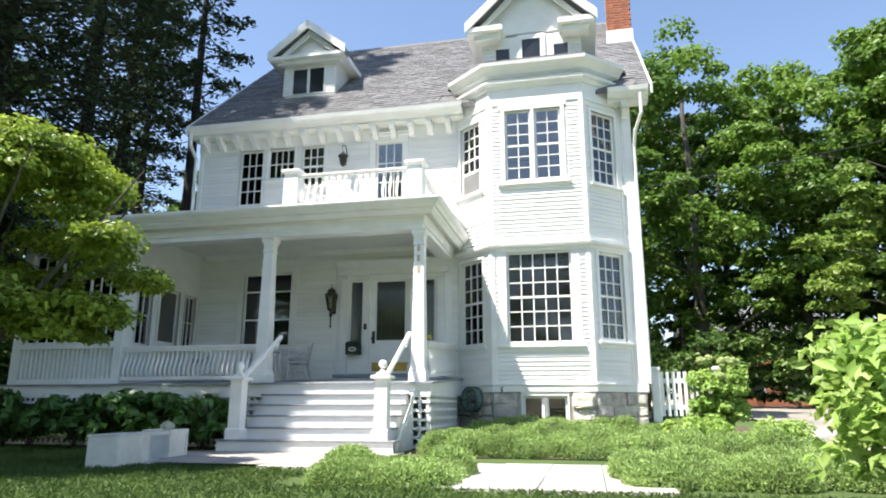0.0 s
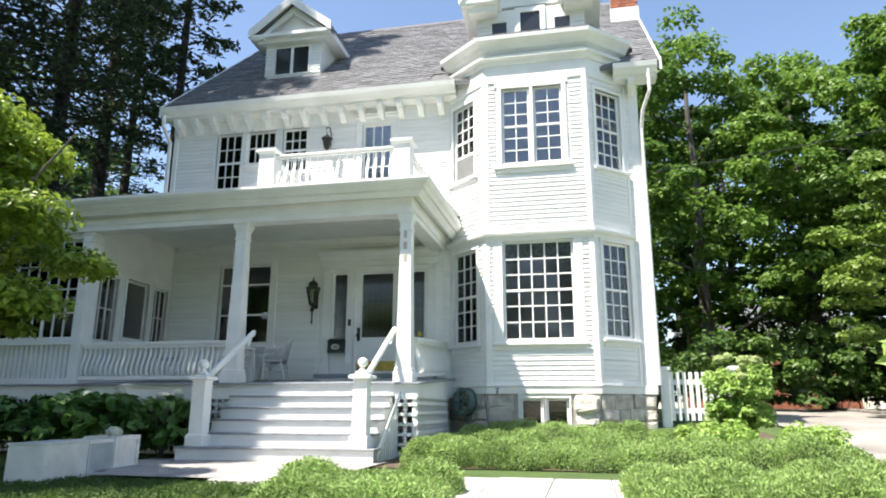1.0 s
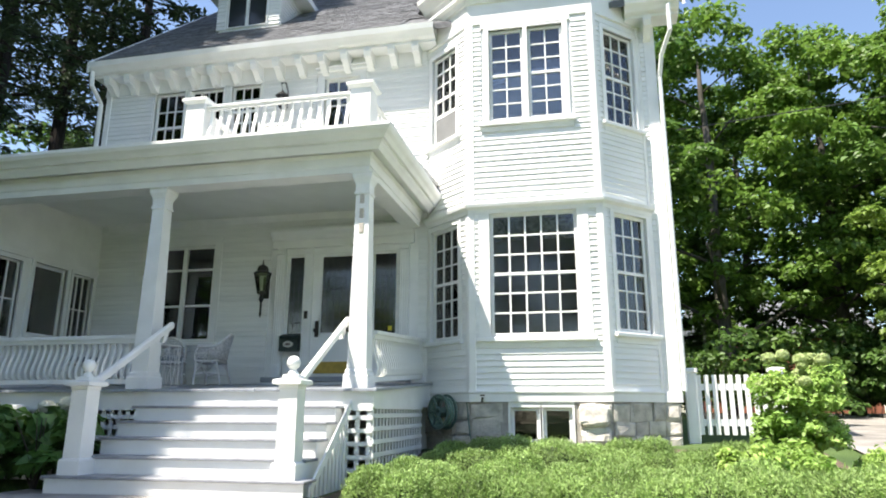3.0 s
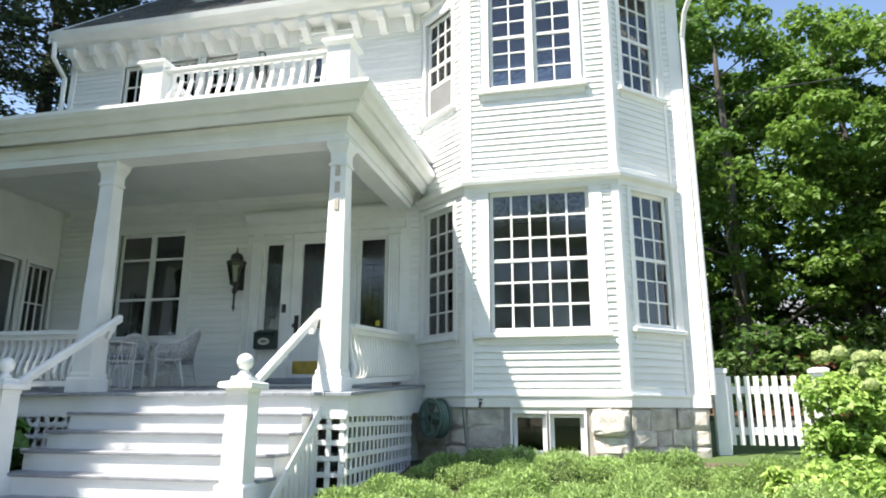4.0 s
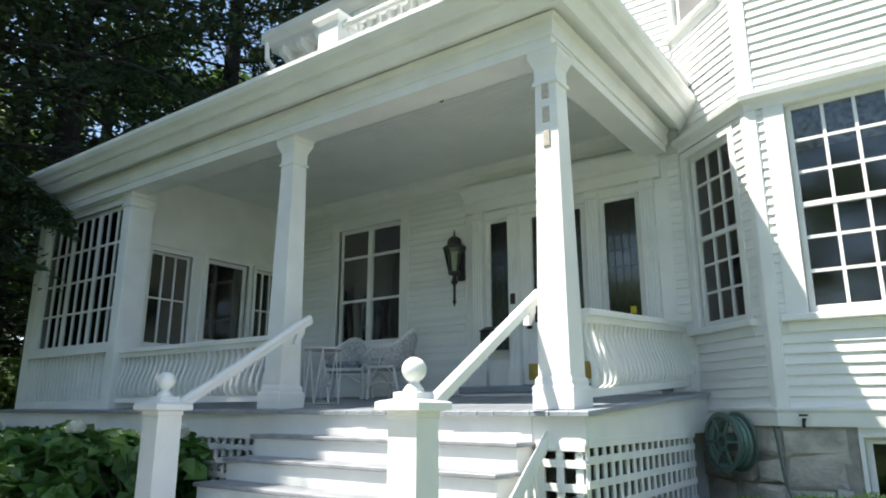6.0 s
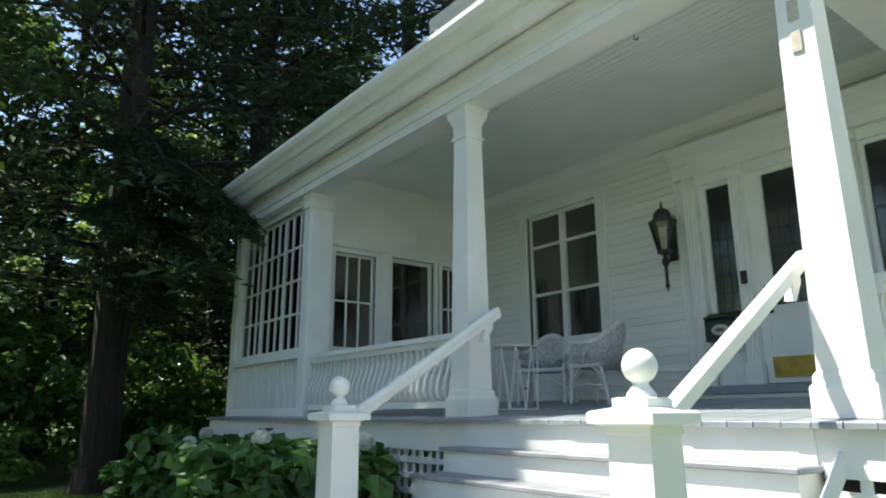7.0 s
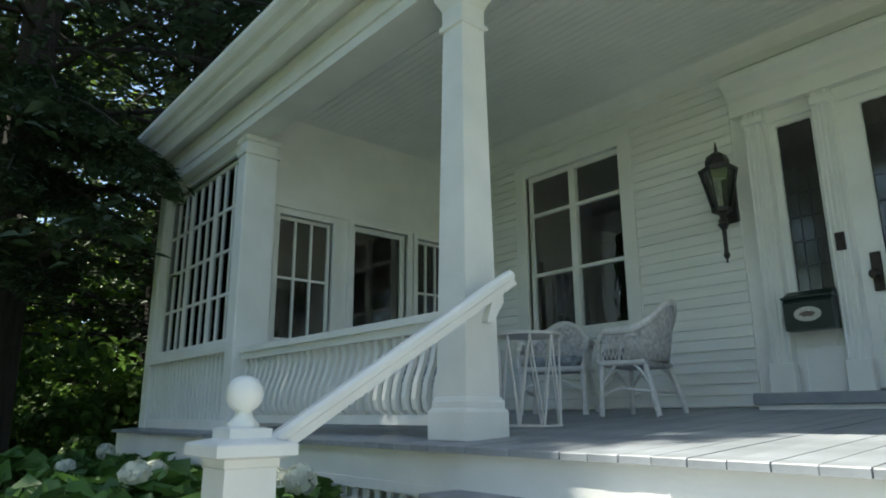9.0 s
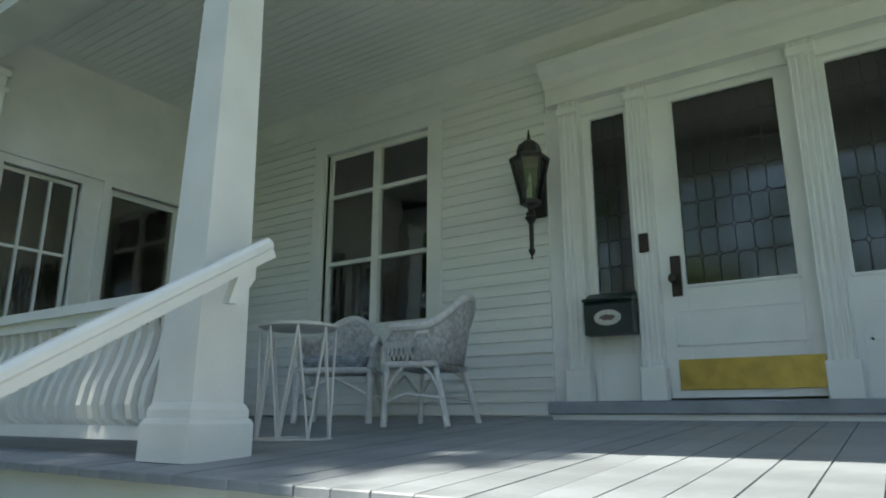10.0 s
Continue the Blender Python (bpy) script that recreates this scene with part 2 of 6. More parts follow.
def gaps(a, b, cuts):
    """What is left of a..b without the cuts."""
    out, at = [], a
    for c, d in sorted(cuts):
        if c > at:
            out.append((at, min(c, b)))
        at = max(at, d)
    if at < b:
        out.append((at, b))
    return [(c, d) for c, d in out if d - c > 0.004]


def wall(p, q, z0, z1, openings, label="", thick=0.14):
    """A wall with openings (u0, u1, z0, z1) that go through it."""
    m = frame_of(p, q)
    length = (Vector(q) - Vector(p)).length
    bm = bmesh.new()
    us = sorted({0, length, *[o[0] for o in openings], *[o[1] for o in openings]})
    for a, b in zip(us, us[1:]):
        mid = (a + b) / 2
        for c, d in gaps(z0, z1, [(o[2], o[3]) for o in openings if o[0] < mid < o[1]]):
            box(bm, a, 0, c, b, thick, d, m=m)
    return part("wall", bm, PAINT, house, label), m, length


def clapboards(parent, m, u0, u1, z0, z1, blocks, step=0.081, joined=False):
    """Lapped boards; blocks (u0, u1, z0, z1) are left free."""
    all_bm = bmesh.new() if joined else None
    z = z0
    while z < z1 - 0.03:
        top = min(z + step, z1)
        for a, b in gaps(u0, u1, [(k[0], k[1]) for k in blocks if k[2] < (z + top) / 2 < k[3]]):
            bm = all_bm or bmesh.new()
            o = 0.026 + random.uniform(-0.0015, 0.0015)
            w = random.uniform(-0.002, 0.002)
            ring = [[(u, y, zz) for y, zz in ((0.004, z), (-o, z + w), (-0.007, top + 0.006), (0.004, top + 0.006))] for u in (a, b)]
            loft(bm, [[m @ Vector(p) for p in r] for r in ring])
            if not joined:
                part("clapboard", fix(bm), SIDING, parent)
        z = top
    if joined:
        tagged(part("clapboards", fix(all_bm), SIDING, parent), kind="stuff")


def window(m, u0, u1, z0, z1, cols, rows, casing=0.11, sill=True, thick=0.14, label="", meet=None, bar=0.020, pane_mat=None, head=0.0, owner=None, sash=0.045):
    """A window in an opening: casing, sash, bars, panes, sill."""
    c = casing
    bm = bmesh.new()
    ring_frame(bm, u0, u1, z0, z1, c, -0.032, 0.03, m, 0.02)
    win = part("window", bm, PAINT, owner or house, label)
    if head:
        bm = bmesh.new()
        box(bm, u0 - c - 0.03, -0.085, z1 + c, u1 + c + 0.03, 0.01, z1 + c + head, 0.008, m)
        box(bm, u0 - c - 0.05, -0.110, z1 + c + head, u1 + c + 0.05, 0.01, z1 + c + head + 0.03, 0.006, m)
        part("window_head", bm, PAINT, win)
    s = sash
    bm = bmesh.new()
    ring_frame(bm, u0 + s, u1 - s, z0 + s * 1.2, z1 - s, s, 0.03, 0.075, m, s * 1.2)
    if meet:
        zm = z0 + (z1 - z0) * meet
        box(bm, u0 + s, 0.028, zm - 0.022, u1 - s, 0.071, zm + 0.022, 0.003, m)
    part("window_frame", bm, PAINT, win)
    a, b, lo, hi = u0 + s, u1 - s, z0 + s * 1.2, z1 - s
    if cols > 1 or rows > 1:
        bm = bmesh.new()
        for i in range(1, cols):
            u = a + (b - a) * i / cols
            box(bm, u - bar / 2, 0.036, lo, u + bar / 2, 0.066, hi, 0.0, m)
        for j in range(1, rows):
            z = lo + (hi - lo) * j / rows
            if meet and abs(j / rows - meet) < 0.02:
                continue
            box(bm, a, 0.038, z - bar / 2, b, 0.064, z + bar / 2, 0.0, m)
        part("muntins", bm, PAINT, win)
    pw, ph = (b - a) / cols, (hi - lo) / rows
    shared = None
    for i in range(cols):
        for j in range(rows):
            if shared is None:
                pb = boxes([(-pw / 2, -0.002, -ph / 2, pw / 2, 0.002, ph / 2)])
                shared = bpy.data.meshes.new("pane")
                pb.to_mesh(shared)
                pb.free()
                shared.materials.append(pane_mat or GLASS)
            ob = link("pane", shared, None, win)
            turn = Euler((radians(random.uniform(-0.5, 0.5)), 0, radians(random.uniform(-0.5, 0.5)))).to_matrix().to_4x4()
            ob.matrix_basis = m @ Matrix.Translation((a + pw * (i + 0.5), 0.052, lo + ph * (j + 0.5))) @ turn
            ob.visible_shadow = False
    if sill:
        bm = bmesh.new()
        box(bm, u0 - c - 0.04, -0.085, z0 - 0.07, u1 + c + 0.04, 0.06, z0 - 0.015, 0.008, m)
        box(bm, u0 - c, -0.030, z0 - 0.15, u1 + c, 0.0, z0 - 0.07, 0.003, m)
        part("window_sill", bm, PAINT, win)
    return win


def block(u0, u1, z0, z1, c=0.11, under=0.15, over=0.11):
    return (u0 - c - 0.002, u1 + c + 0.002, z0 - under, z1 + over)


# front wall
fx = lambda x: x - XL
ENTRY = (fx(-6.10), fx(-4.05), 1.28, 3.34)
PW = (fx(-8.42), fx(-7.31), 1.88, 3.47)
U1, U2, U3 = (fx(-8.74), fx(-8.16), 5.02, 6.33), (fx(-8.06), fx(-7.40), 5.60, 6.33), (fx(-7.25), fx(-6.70), 5.38, 6.33)
UD = (fx(-5.52), fx(-4.90), 4.45, 6.28)
w_front, mf, lf = wall((XL, W), AL, 0.0, 6.95, [ENTRY, PW, U1, U2, U3, UD], "white clapboard front wall with entrance and windows")
# bay walls
w_bl, ml, ll = wall(AL, BL, 0.2, 7.3, [(0.09, 0.75, 1.79, 3.46), (0.09, 0.71, 4.86, 6.36)])
w_bf, mb, lb = wall(BL, BR, 0.2, 7.3, [(0.285, 1.50, 1.79, 3.535), (0.31, 0.83, 4.95, 6.44), (0.89, 1.41, 4.95, 6.44), (0.53, 1.33, 0.40, 0.86)])
w_br, mr, lr = wall(BR, AR, 0.2, 7.3, [(0.20, 0.84, 1.84, 3.50), (0.20, 0.82, 4.86, 6.36)])
w_st, ms, ls = wall(AR, (XR, W), 0.2, 7.0, [])
w_side, mq, lq = wall((XR, W + 0.14), (XR, YB), 0.2, 6.9, [])
part("wall", boxes([(XL, W + 0.14, 0.0, XL + 0.14, YB, 6.9), (XL + 0.14, YB - 0.14, 0.0, XR - 0.14, YB, 6.9)]), PAINT, house)

# windows
window(mf, *PW, 2, 1, 0.13, thick=0.14, pane_mat=PORCHGLASS, label="tall double window with white casing")
for za in (2.47, 3.07):
    part("sash_rail", boxes([(PW[0] + 0.05, 0.022, za - 0.016, PW[1] - 0.05, 0.07, za + 0.016)], 0, mf), PAINT, house)
b = bmesh.new()
box(b, (PW[0] + PW[1]) / 2 - 0.035, 0.010, PW[2] + 0.05, (PW[0] + PW[1]) / 2 + 0.035, 0.08, PW[3] - 0.04, 0, mf)
part("mullion", b, PAINT, house)

for o, c, r in ((U1, 3, 4), (U2, 4, 2), (U3, 3, 4)):
    window(mf, *o, c, r, 0.035, meet=0.5 if r == 4 else None)
window(mf, *UD, 3, 4, 0.11, sill=False, label="glazed white balcony door with small panes", head=0.06)
window(ml, 0.09, 0.75, 1.79, 3.46, 3, 6, 0.07, meet=0.5, pane_mat=SKYGLASS)
for cm, ca, cb in ((ml, 0.10, 0.30), (mr, 0.62, 0.84)):
    part("curtain", fix(loft(bmesh.new(), [[cm @ Vector((u, 0.17 + 0.02 * math.sin(u * 110) + d, z)) for d, z in ((0, 1.75), (0, 3.55), (0.004, 3.55), (0.004, 1.75))] for u in np.linspace(ca, cb, 40)])), CURTAIN, house, "pale curtain behind the bay window")
open_win = window(ml, 0.09, 0.71, 4.86, 6.36, 1, 1, 0.07, pane_mat=SKYGLASS, label="white sash window, lower sash raised over a screen")
part("upper_sash", boxes([(0.135, 0.028, 5.60, 0.665, 0.05, 5.645), *[(u - 0.01, 0.03, 5.36, u + 0.01, 0.05, 6.32) for u in (0.312, 0.488)], *[(0.135, 0.031, z - 0.01, 0.665, 0.049, z + 0.01) for z in (5.87, 6.09)]], 0, ml), PAINT, open_win)
part("raised_sash_rail", boxes([(0.135, 0.026, 5.31, 0.665, 0.05, 5.365)], 0, ml), PAINT, open_win)
part("insect_screen", boxes([(0.135, 0.032, 4.91, 0.665, 0.036, 5.31)], 0, ml), MESHCLOTH, open_win, "grey insect screen")
window(mb, 0.285, 1.50, 1.79, 3.535, 5, 6, 0.155, meet=0.5, sill=True, bar=0.026, pane_mat=PLAINGLASS, label="large white window with thirty small panes")
window(mb, 0.31, 0.83, 4.95, 6.44, 2, 6, 0.028, meet=0.5, pane_mat=SKYGLASS, sill=False)
window(mb, 0.89, 1.41, 4.95, 6.44, 2, 6, 0.028, meet=0.5, pane_mat=SKYGLASS, sill=False)
for nm, bx4 in (("window_sill", (0.16, -0.085, 4.86, 1.56, 0.02, 4.93)), ("apron", (0.20, -0.03, 4.78, 1.52, 0.0, 4.86)), ("casing", (0.235, -0.034, 4.93, 0.282, 0.0, 6.52)), ("casing", (1.438, -0.034, 4.93, 1.49, 0.0, 6.52)), ("casing", (0.19, -0.036, 6.47, 1.53, 0.0, 6.60))):
    part(nm, boxes([bx4], 0.005, mb), PAINT, house)
window(mr, 0.20, 0.84, 1.84, 3.50, 3, 6, 0.07, meet=0.5)
window(mr, 0.20, 0.82, 4.86, 6.36, 3, 6, 0.07, meet=0.5, pane_mat=SKYGLASS)
for u in (0.53, 0.95):
    window(mb, u, u + 0.38, 0.40, 0.86, 1, 1, 0.03, sill=False, label="white basement window", pane_mat=SCREEN)
part("curtain", fix(loft(bmesh.new(), [[(x, W + 0.19 + 0.03 * math.sin(x * 95) + d, z) for d, z in ((0, 1.6), (0, 3.5), (0.004, 3.5), (0.004, 1.6))] for x in np.linspace(-7.50, -7.27, 45)])), CURTAIN, house, "grey curtain behind the porch window")
# Full-width cloth added behind the panes to give their grey reflected tone.
part("sheer_curtain", fix(loft(bmesh.new(), [[(x, W + 0.24 + 0.012 * math.sin(x * 60) + d, z) for d, z in ((0, 1.6), (0, 3.5), (0.004, 3.5), (0.004, 1.6))] for x in np.linspace(-8.45, -7.25, 120)])), material("sheer_cloth", (0.55, 0.59, 0.60), 0.95, 0.25, 5, 0.2, 80, stretch=(4, 4, 0.4)), house, "sheer cloth added behind the porch window to grey its panes")
part("curtain", fix(loft(bmesh.new(), [[(x, W + 0.19 + 0.03 * math.sin(x * 95) + d, z) for d, z in ((0, 1.6), (0, 3.5), (0.004, 3.5), (0.004, 1.6))] for x in np.linspace(-8.42, -8.15, 50)])), CURTAIN, house, "grey curtain behind the porch window")
part("roller_blind", boxes([(0.31, 0.16, 3.17, 1.48, 0.175, 3.535)], m=mb), material("lace_valance", (0.42, 0.43, 0.43), 0.9, 0.4, 24, 0.4, 90, dark=(0.10, 0.10, 0.10)), house, "pale lace valance across the large window")
# inside linings
part("room_lining", boxes([(XL + 0.2, 12.6, 1.0, XR - 0.2, 12.7, 6.8), (XL + 0.2, W + 0.25, 1.10, XR - 0.2, 12.6, 1.15), (-2.75, 9.15, 1.10, -1.3, W + 0.25, 1.15), (XL + 0.2, W + 0.25, 4.15, XR - 0.2, 12.6, 4.25), (-2.75, 9.15, 4.15, -1.3, W + 0.25, 4.25), (XL + 0.2, W + 0.25, 6.75, XR - 0.2, 12.6, 6.80), (-2.75, 9.15, 6.75, -1.3, W + 0.25, 6.8), (-3.85, W + 0.3, 1.15, -3.80, 12.6, 4.15), (-6.6, W + 0.3, 1.15, -6.55, 12.6, 4.15)]), INSIDE, house, "dim interior walls and floors")

# siding
front_low = [block(*PW, 0.13), (ENTRY[0] - 0.20, ENTRY[1] + 0.2, 1.0, 3.68)]
clapboards(w_front, mf, 0.26, lf - 0.03, 1.22, 3.92, front_low)
clapboards(w_front, mf, 0.10, lf - 0.02, 4.30, 6.46, [block(*U1, 0.05), block(*U2, 0.05), block(*U3, 0.05), (UD[0] - 0.15, UD[1] + 0.15, 4.2, 6.5)], joined=True)
left_blocks = [block(0.09, 0.75, 1.79, 3.46, 0.07), block(0.09, 0.71, 4.86, 6.36, 0.07)]
clapboards(w_bl, ml, 0.02, ll - 0.055, 1.07, 3.55, left_blocks)
clapboards(w_bl, ml, 0.02, ll - 0.055, 3.69, 6.55, left_blocks)
bf_blocks = [block(0.285, 1.50, 1.79, 3.535, 0.155, over=0.16), (0.19, 1.53, 4.78, 6.62)]
clapboards(w_bf, mb, 0.075, lb - 0.075, 1.07, 3.55, bf_blocks)
clapboards(w_bf, mb, 0.075, lb - 0.075, 3.69, 6.55, bf_blocks)
right_blocks = [block(0.20, 0.84, 1.84, 3.50, 0.07), block(0.20, 0.82, 4.86, 6.36, 0.07)]
clapboards(w_br, mr, 0.055, lr - 0.05, 1.07, 3.55, right_blocks)
clapboards(w_br, mr, 0.055, lr - 0.05, 3.69, 6.55, right_blocks)
clapboards(w_st, ms, 0.03, ls - 0.13, 1.07, 6.5, [])
clapboards(w_side, mq, 0.0, lq, 1.07, 6.8, [], joined=True)
# corner boards
for m, u0, u1 in ((ml, ll - 0.055, ll + 0.012), (mb, -0.012, 0.075), (mb, lb - 0.075, lb + 0.012), (mr, -0.012, 0.055), (mr, lr - 0.05, lr + 0.01), (ms, ls - 0.13, ls + 0.03)):
    part("corner_board", boxes([(u0, -0.034, 1.05, u1, 0.0, 6.62)], 0.004, m), PAINT, house)
part("corner_board", boxes([(0.0, -0.034, 4.2, 0.10, 0.0, 6.60)], 0.004, mf), PAINT, house)

# belts, water table, cornices
bay_path = [AL, BL, BR, AR]
for name, prof in (("water_table", [(0, 0.93), (0.045, 0.93), (0.05, 1.03), (0.065, 1.05), (0.065, 1.07), (0, 1.075)]),
                   ("belt_cornice", [(0, 3.54), (0.04, 3.54), (0.045, 3.595), (0.10, 3.625), (0.11, 3.665), (0.0, 3.69)]),
                   ("frieze", [(0, 6.56), (0.035, 6.56), (0.04, 6.90), (0, 6.90)]),
                   ("cornice", [(0, 6.90), (0.07, 6.90), (0.10, 6.97), (0.15, 7.00), (0.155, 7.05), (0.02, 7.07), (0.02, 7.16), (0.13, 7.19), (0.17, 7.25), (0.27, 7.33), (0.28, 7.40), (0, 7.45)])):
    part(name, sweep(bmesh.new(), bay_path, prof), PAINT, house)
part("water_table", boxes([(AR[0], W - 0.05, 0.93, XR + 0.03, W, 1.07)]), PAINT, house)
part("water_table", boxes([(XR, W, 0.93, XR + 0.05, YB, 1.07)]), PAINT, house)
part("roof_ledge", fix(extrude(bmesh.new(), [(-3.95, 9.72), (-3.07, 8.70), (-0.99, 8.70), (-0.18, 9.72), (-0.18, 10.3), (-3.95, 10.3)], "z", 7.42, 7.45)), SHINGLE, house)

# main eaves with gutter, soffit and brackets
for x0, x1 in ((-9.82, -3.55), (-0.60, 0.18)):
    b = bmesh.new()
    extrude(b, [(W, 6.60), (9.30, 6.60), (9.30, 6.65), (9.22, 6.66), (9.18, 6.71), (9.13, 6.75), (9.11, 6.84), (9.22, 6.85), (W, 7.15)], "x", x0, x1)
    part("eave", fix(b), PAINT, house, "white gutter and soffit")
part("frieze", boxes([(XL - 0.02, W - 0.035, 6.36, -3.75, W, 6.60)]), PAINT, house)
bx = bmesh.new()
extrude(bx, [(9.57, 6.60), (9.26, 6.60), (9.26, 6.53), (9.30, 6.46), (9.36, 6.45), (9.43, 6.39), (9.49, 6.34), (9.57, 6.33)], "x", -0.055, 0.055)
bracket_mesh = bpy.data.meshes.new("bracket")
fix(bx).to_mesh(bracket_mesh)
bx.free()
for k in range(15):
    ob = link("bracket", bracket_mesh, PAINT, house)
    ob.location = (-9.55 + 0.405 * k, 0, 0)
for x in (-0.28,):
    ob = link("bracket", bracket_mesh, PAINT, house)
    ob.location = (x, 0, 0)
part("downspout", tube(bmesh.new(), [(-9.78, 9.18, 6.68), (-9.78, 9.2, 6.42), (-9.80, 9.5, 6.2), (-9.80, 9.53, 4.2)], 0.04, 10), PAINT, house, "white downspout")
part("downspout", tube(bmesh.new(), [(0.02, 9.18, 6.70), (0.02, 9.18, 6.28), (-0.10, 9.4, 6.0), (-0.135, 9.53, 5.7), (-0.135, 9.53, 1.08)], 0.033, 10), PAINT, house, "white downspout elbow at the house corner")

# main roof
RY, RZ, RS = 13.9, 11.15, 0.911
part("roof", fix(extrude(bmesh.new(), [(9.16, 6.83), (RY, RZ), (18.9, 6.80), (18.9, 6.70), (RY, RZ - 0.14), (9.16, 6.73)], "x", -9.84, 0.22)), SHINGLE, house, "grey asphalt shingle roof")
b = bmesh.new()
for x in (XL + 0.01, XR - 0.15):
    extrude(b, [(W, 6.85), (RY, RZ - 0.2), (YB, 6.85)], "x", x, x + 0.14)
part("gable_wall", fix(b), PAINT, house)
for x in (-9.88, 0.22):
    b = bmesh.new()
    extrude(b, [(9.14, 6.65), (9.14, 6.86), (RY, RZ + 0.02), (RY, RZ - 0.2)], "x", x, x + 0.04)
    part("rake_board", fix(b), PAINT, house)


def shingle_slope(x0, x1, p0, p1, step, tab, parent, keep=lambda x, y: True):
    """Rows of overlapping tabs on a slope from p0 to p1 (y, z)."""
    d = Vector((p1[0] - p0[0], p1[1] - p0[1]))
    n = int(d.length / step)
    d.normalize()
    nn = Vector((-d.y, d.x))
    verts, faces = [], []
    for j in range(n):
        x = x0 - random.uniform(0, tab)
        while x < x1:
            a, c = max(x, x0), min(x + tab - 0.008, x1)
            x += tab
            y = p0[0] + d.x * step * j
            if c - a < 0.02 or not keep((a + c) / 2, y):
                continue
            lift = 0.014 + random.uniform(0, 0.006)
            k = len(verts)
            for s, h in ((step * j - 0.01, lift), (step * (j + 1) + 0.03, 0.004)):
                y, z = p0[0] + d.x * s + nn.x * h, p0[1] + d.y * s + nn.y * h
                verts += [(a, y, z), (c, y, z)]
            y, z = p0[0] + d.x * (step * j - 0.01), p0[1] + d.y * (step * j - 0.01)
            verts += [(a, y, z), (c, y, z)]
            faces += [(k, k + 1, k + 3, k + 2), (k + 4, k + 5, k + 1, k)]
    me = bpy.data.meshes.new("shingles")
    me.from_pydata(verts, [], faces)
    return tagged(link("shingles", me, SHINGLE, parent), kind="stuff")


shingle_slope(-9.84, 0.22, (9.16, 6.84), (RY, RZ + 0.01), 0.145, 0.31, house, lambda x, y: not (-4.0 < x < -0.1 and y < 9.5))
part("ridge_cap", fix(extrude(bmesh.new(), [(RY - 0.14, RZ - 0.10), (RY, RZ + 0.05), (RY + 0.14, RZ - 0.10), (RY, RZ - 0.02)], "x", -9.84, 0.22)), SHINGLE, house)


def roof_z(y):
    return 6.83 + (y - 9.16) * (RZ - 6.83) / (RY - 9.16)


def gable_box(name, x0, x1, y, z0, z1, ze, xe0, xe1, za, over, label):
    """A dormer: front wall, cheeks and a gabled roof that runs back into the main roof."""
    xa = (xe0 + xe1) / 2
    dorm = part(name, boxes([(x0, y, z0, x1, y + 0.1, z1)]), PAINT, house, label)
    yb = y + (ze + 0.3 - roof_z(y)) / RS + 0.4
    part("cheek", boxes([(x0, y + 0.1, z0 - 0.1, x0 + 0.1, yb, z1), (x1 - 0.1, y + 0.1, z0 - 0.1, x1, yb, z1)]), PAINT, dorm)
    bb = bmesh.new()
    extrude(bb, [(xe0 + 0.06, ze - 0.02), (xe1 - 0.06, ze - 0.02), (xa, za - 0.01)], "y", y + 0.004, y + 0.08)
    part("gable_wall", fix(bb), PAINT, dorm)
    yr = y + (za - roof_z(y)) / RS + 0.5
    for s, xe in ((1, xe0), (-1, xe1)):
        t = 0.09
        bb = bmesh.new()
        loft(bb, [[(xe, yy, ze), (xe, yy, ze + t), (xa, yy, za + t), (xa, yy, za)] for yy in (y - over, yr)])
        part("roof", fix(bb), SHINGLE, dorm)
        bb = bmesh.new()
        loft(bb, [[(xe - 0.03 * s, yy, ze - 0.10), (xe - 0.03 * s, yy, ze + t + 0.02), (xa, yy, za + t + 0.02), (xa, yy, za - 0.10)] for yy in (y - over - 0.05, y - over - 0.002)])
        part("rake_board", fix(bb), PAINT, dorm)
        bb = bmesh.new()
        loft(bb, [[(xe + 0.10 * s, yy, ze - 0.16), (xe + 0.10 * s, yy, ze - 0.04), (xa, yy, za - 0.08), (xa, yy, za - 0.24)] for yy in (y - over * 0.55, y - over * 0.4)])
        part("rake_moulding", fix(bb), PAINT, dorm)
        # soffit and side eave
        bb = bmesh.new()
        box(bb, min(xe, x0 if s > 0 else x1), y - over, ze - 0.13, max(xe, x0 if s > 0 else x1), yb, ze - 0.005)
        part("eave", bb, PAINT, dorm)
    return dorm


dm = gable_box("dormer", -8.14, -6.86, 10.40, 7.84, 8.95, 8.98, -8.48, -6.56, 9.76, 0.26, "white gabled dormer with small window")
part("cornice", boxes([(-8.48, 10.12, 8.88, -6.56, 10.42, 8.97), (-8.33, 10.24, 8.78, -6.70, 10.42, 8.88)], 0.006), PAINT, dm)
part("sill", boxes([(-8.18, 10.36, 7.87, -6.82, 10.40, 7.96)], 0.004), PAINT, dm)
dwm = frame_of((-8.19, 10.40), (-6.86, 10.40))
window(dwm, 0.25, 0.62, 8.05, 8.70, 1, 1, 0.028, sill=False, owner=dm, pane_mat=SCREEN)
window(dwm, 0.68, 1.05, 8.05, 8.70, 1, 1, 0.028, sill=False, owner=dm, pane_mat=SCREEN)
DARKGLASS = material("dark_glazing", (0.03, 0.035, 0.04), 0.08, 0.1, 3, 0.02, 20)
for g in ((0.25, -0.004, 8.05, 0.62, 0.0, 8.70), (0.68, -0.004, 8.05, 1.05, 0.0, 8.70)):
    part("glazing", boxes([g], m=dwm), DARKGLASS, dm)
clapboards(dm, dwm, 0.0, 1.33, 8.02, 8.88, [(0.19, 1.11, 7.9, 8.80)], joined=True)
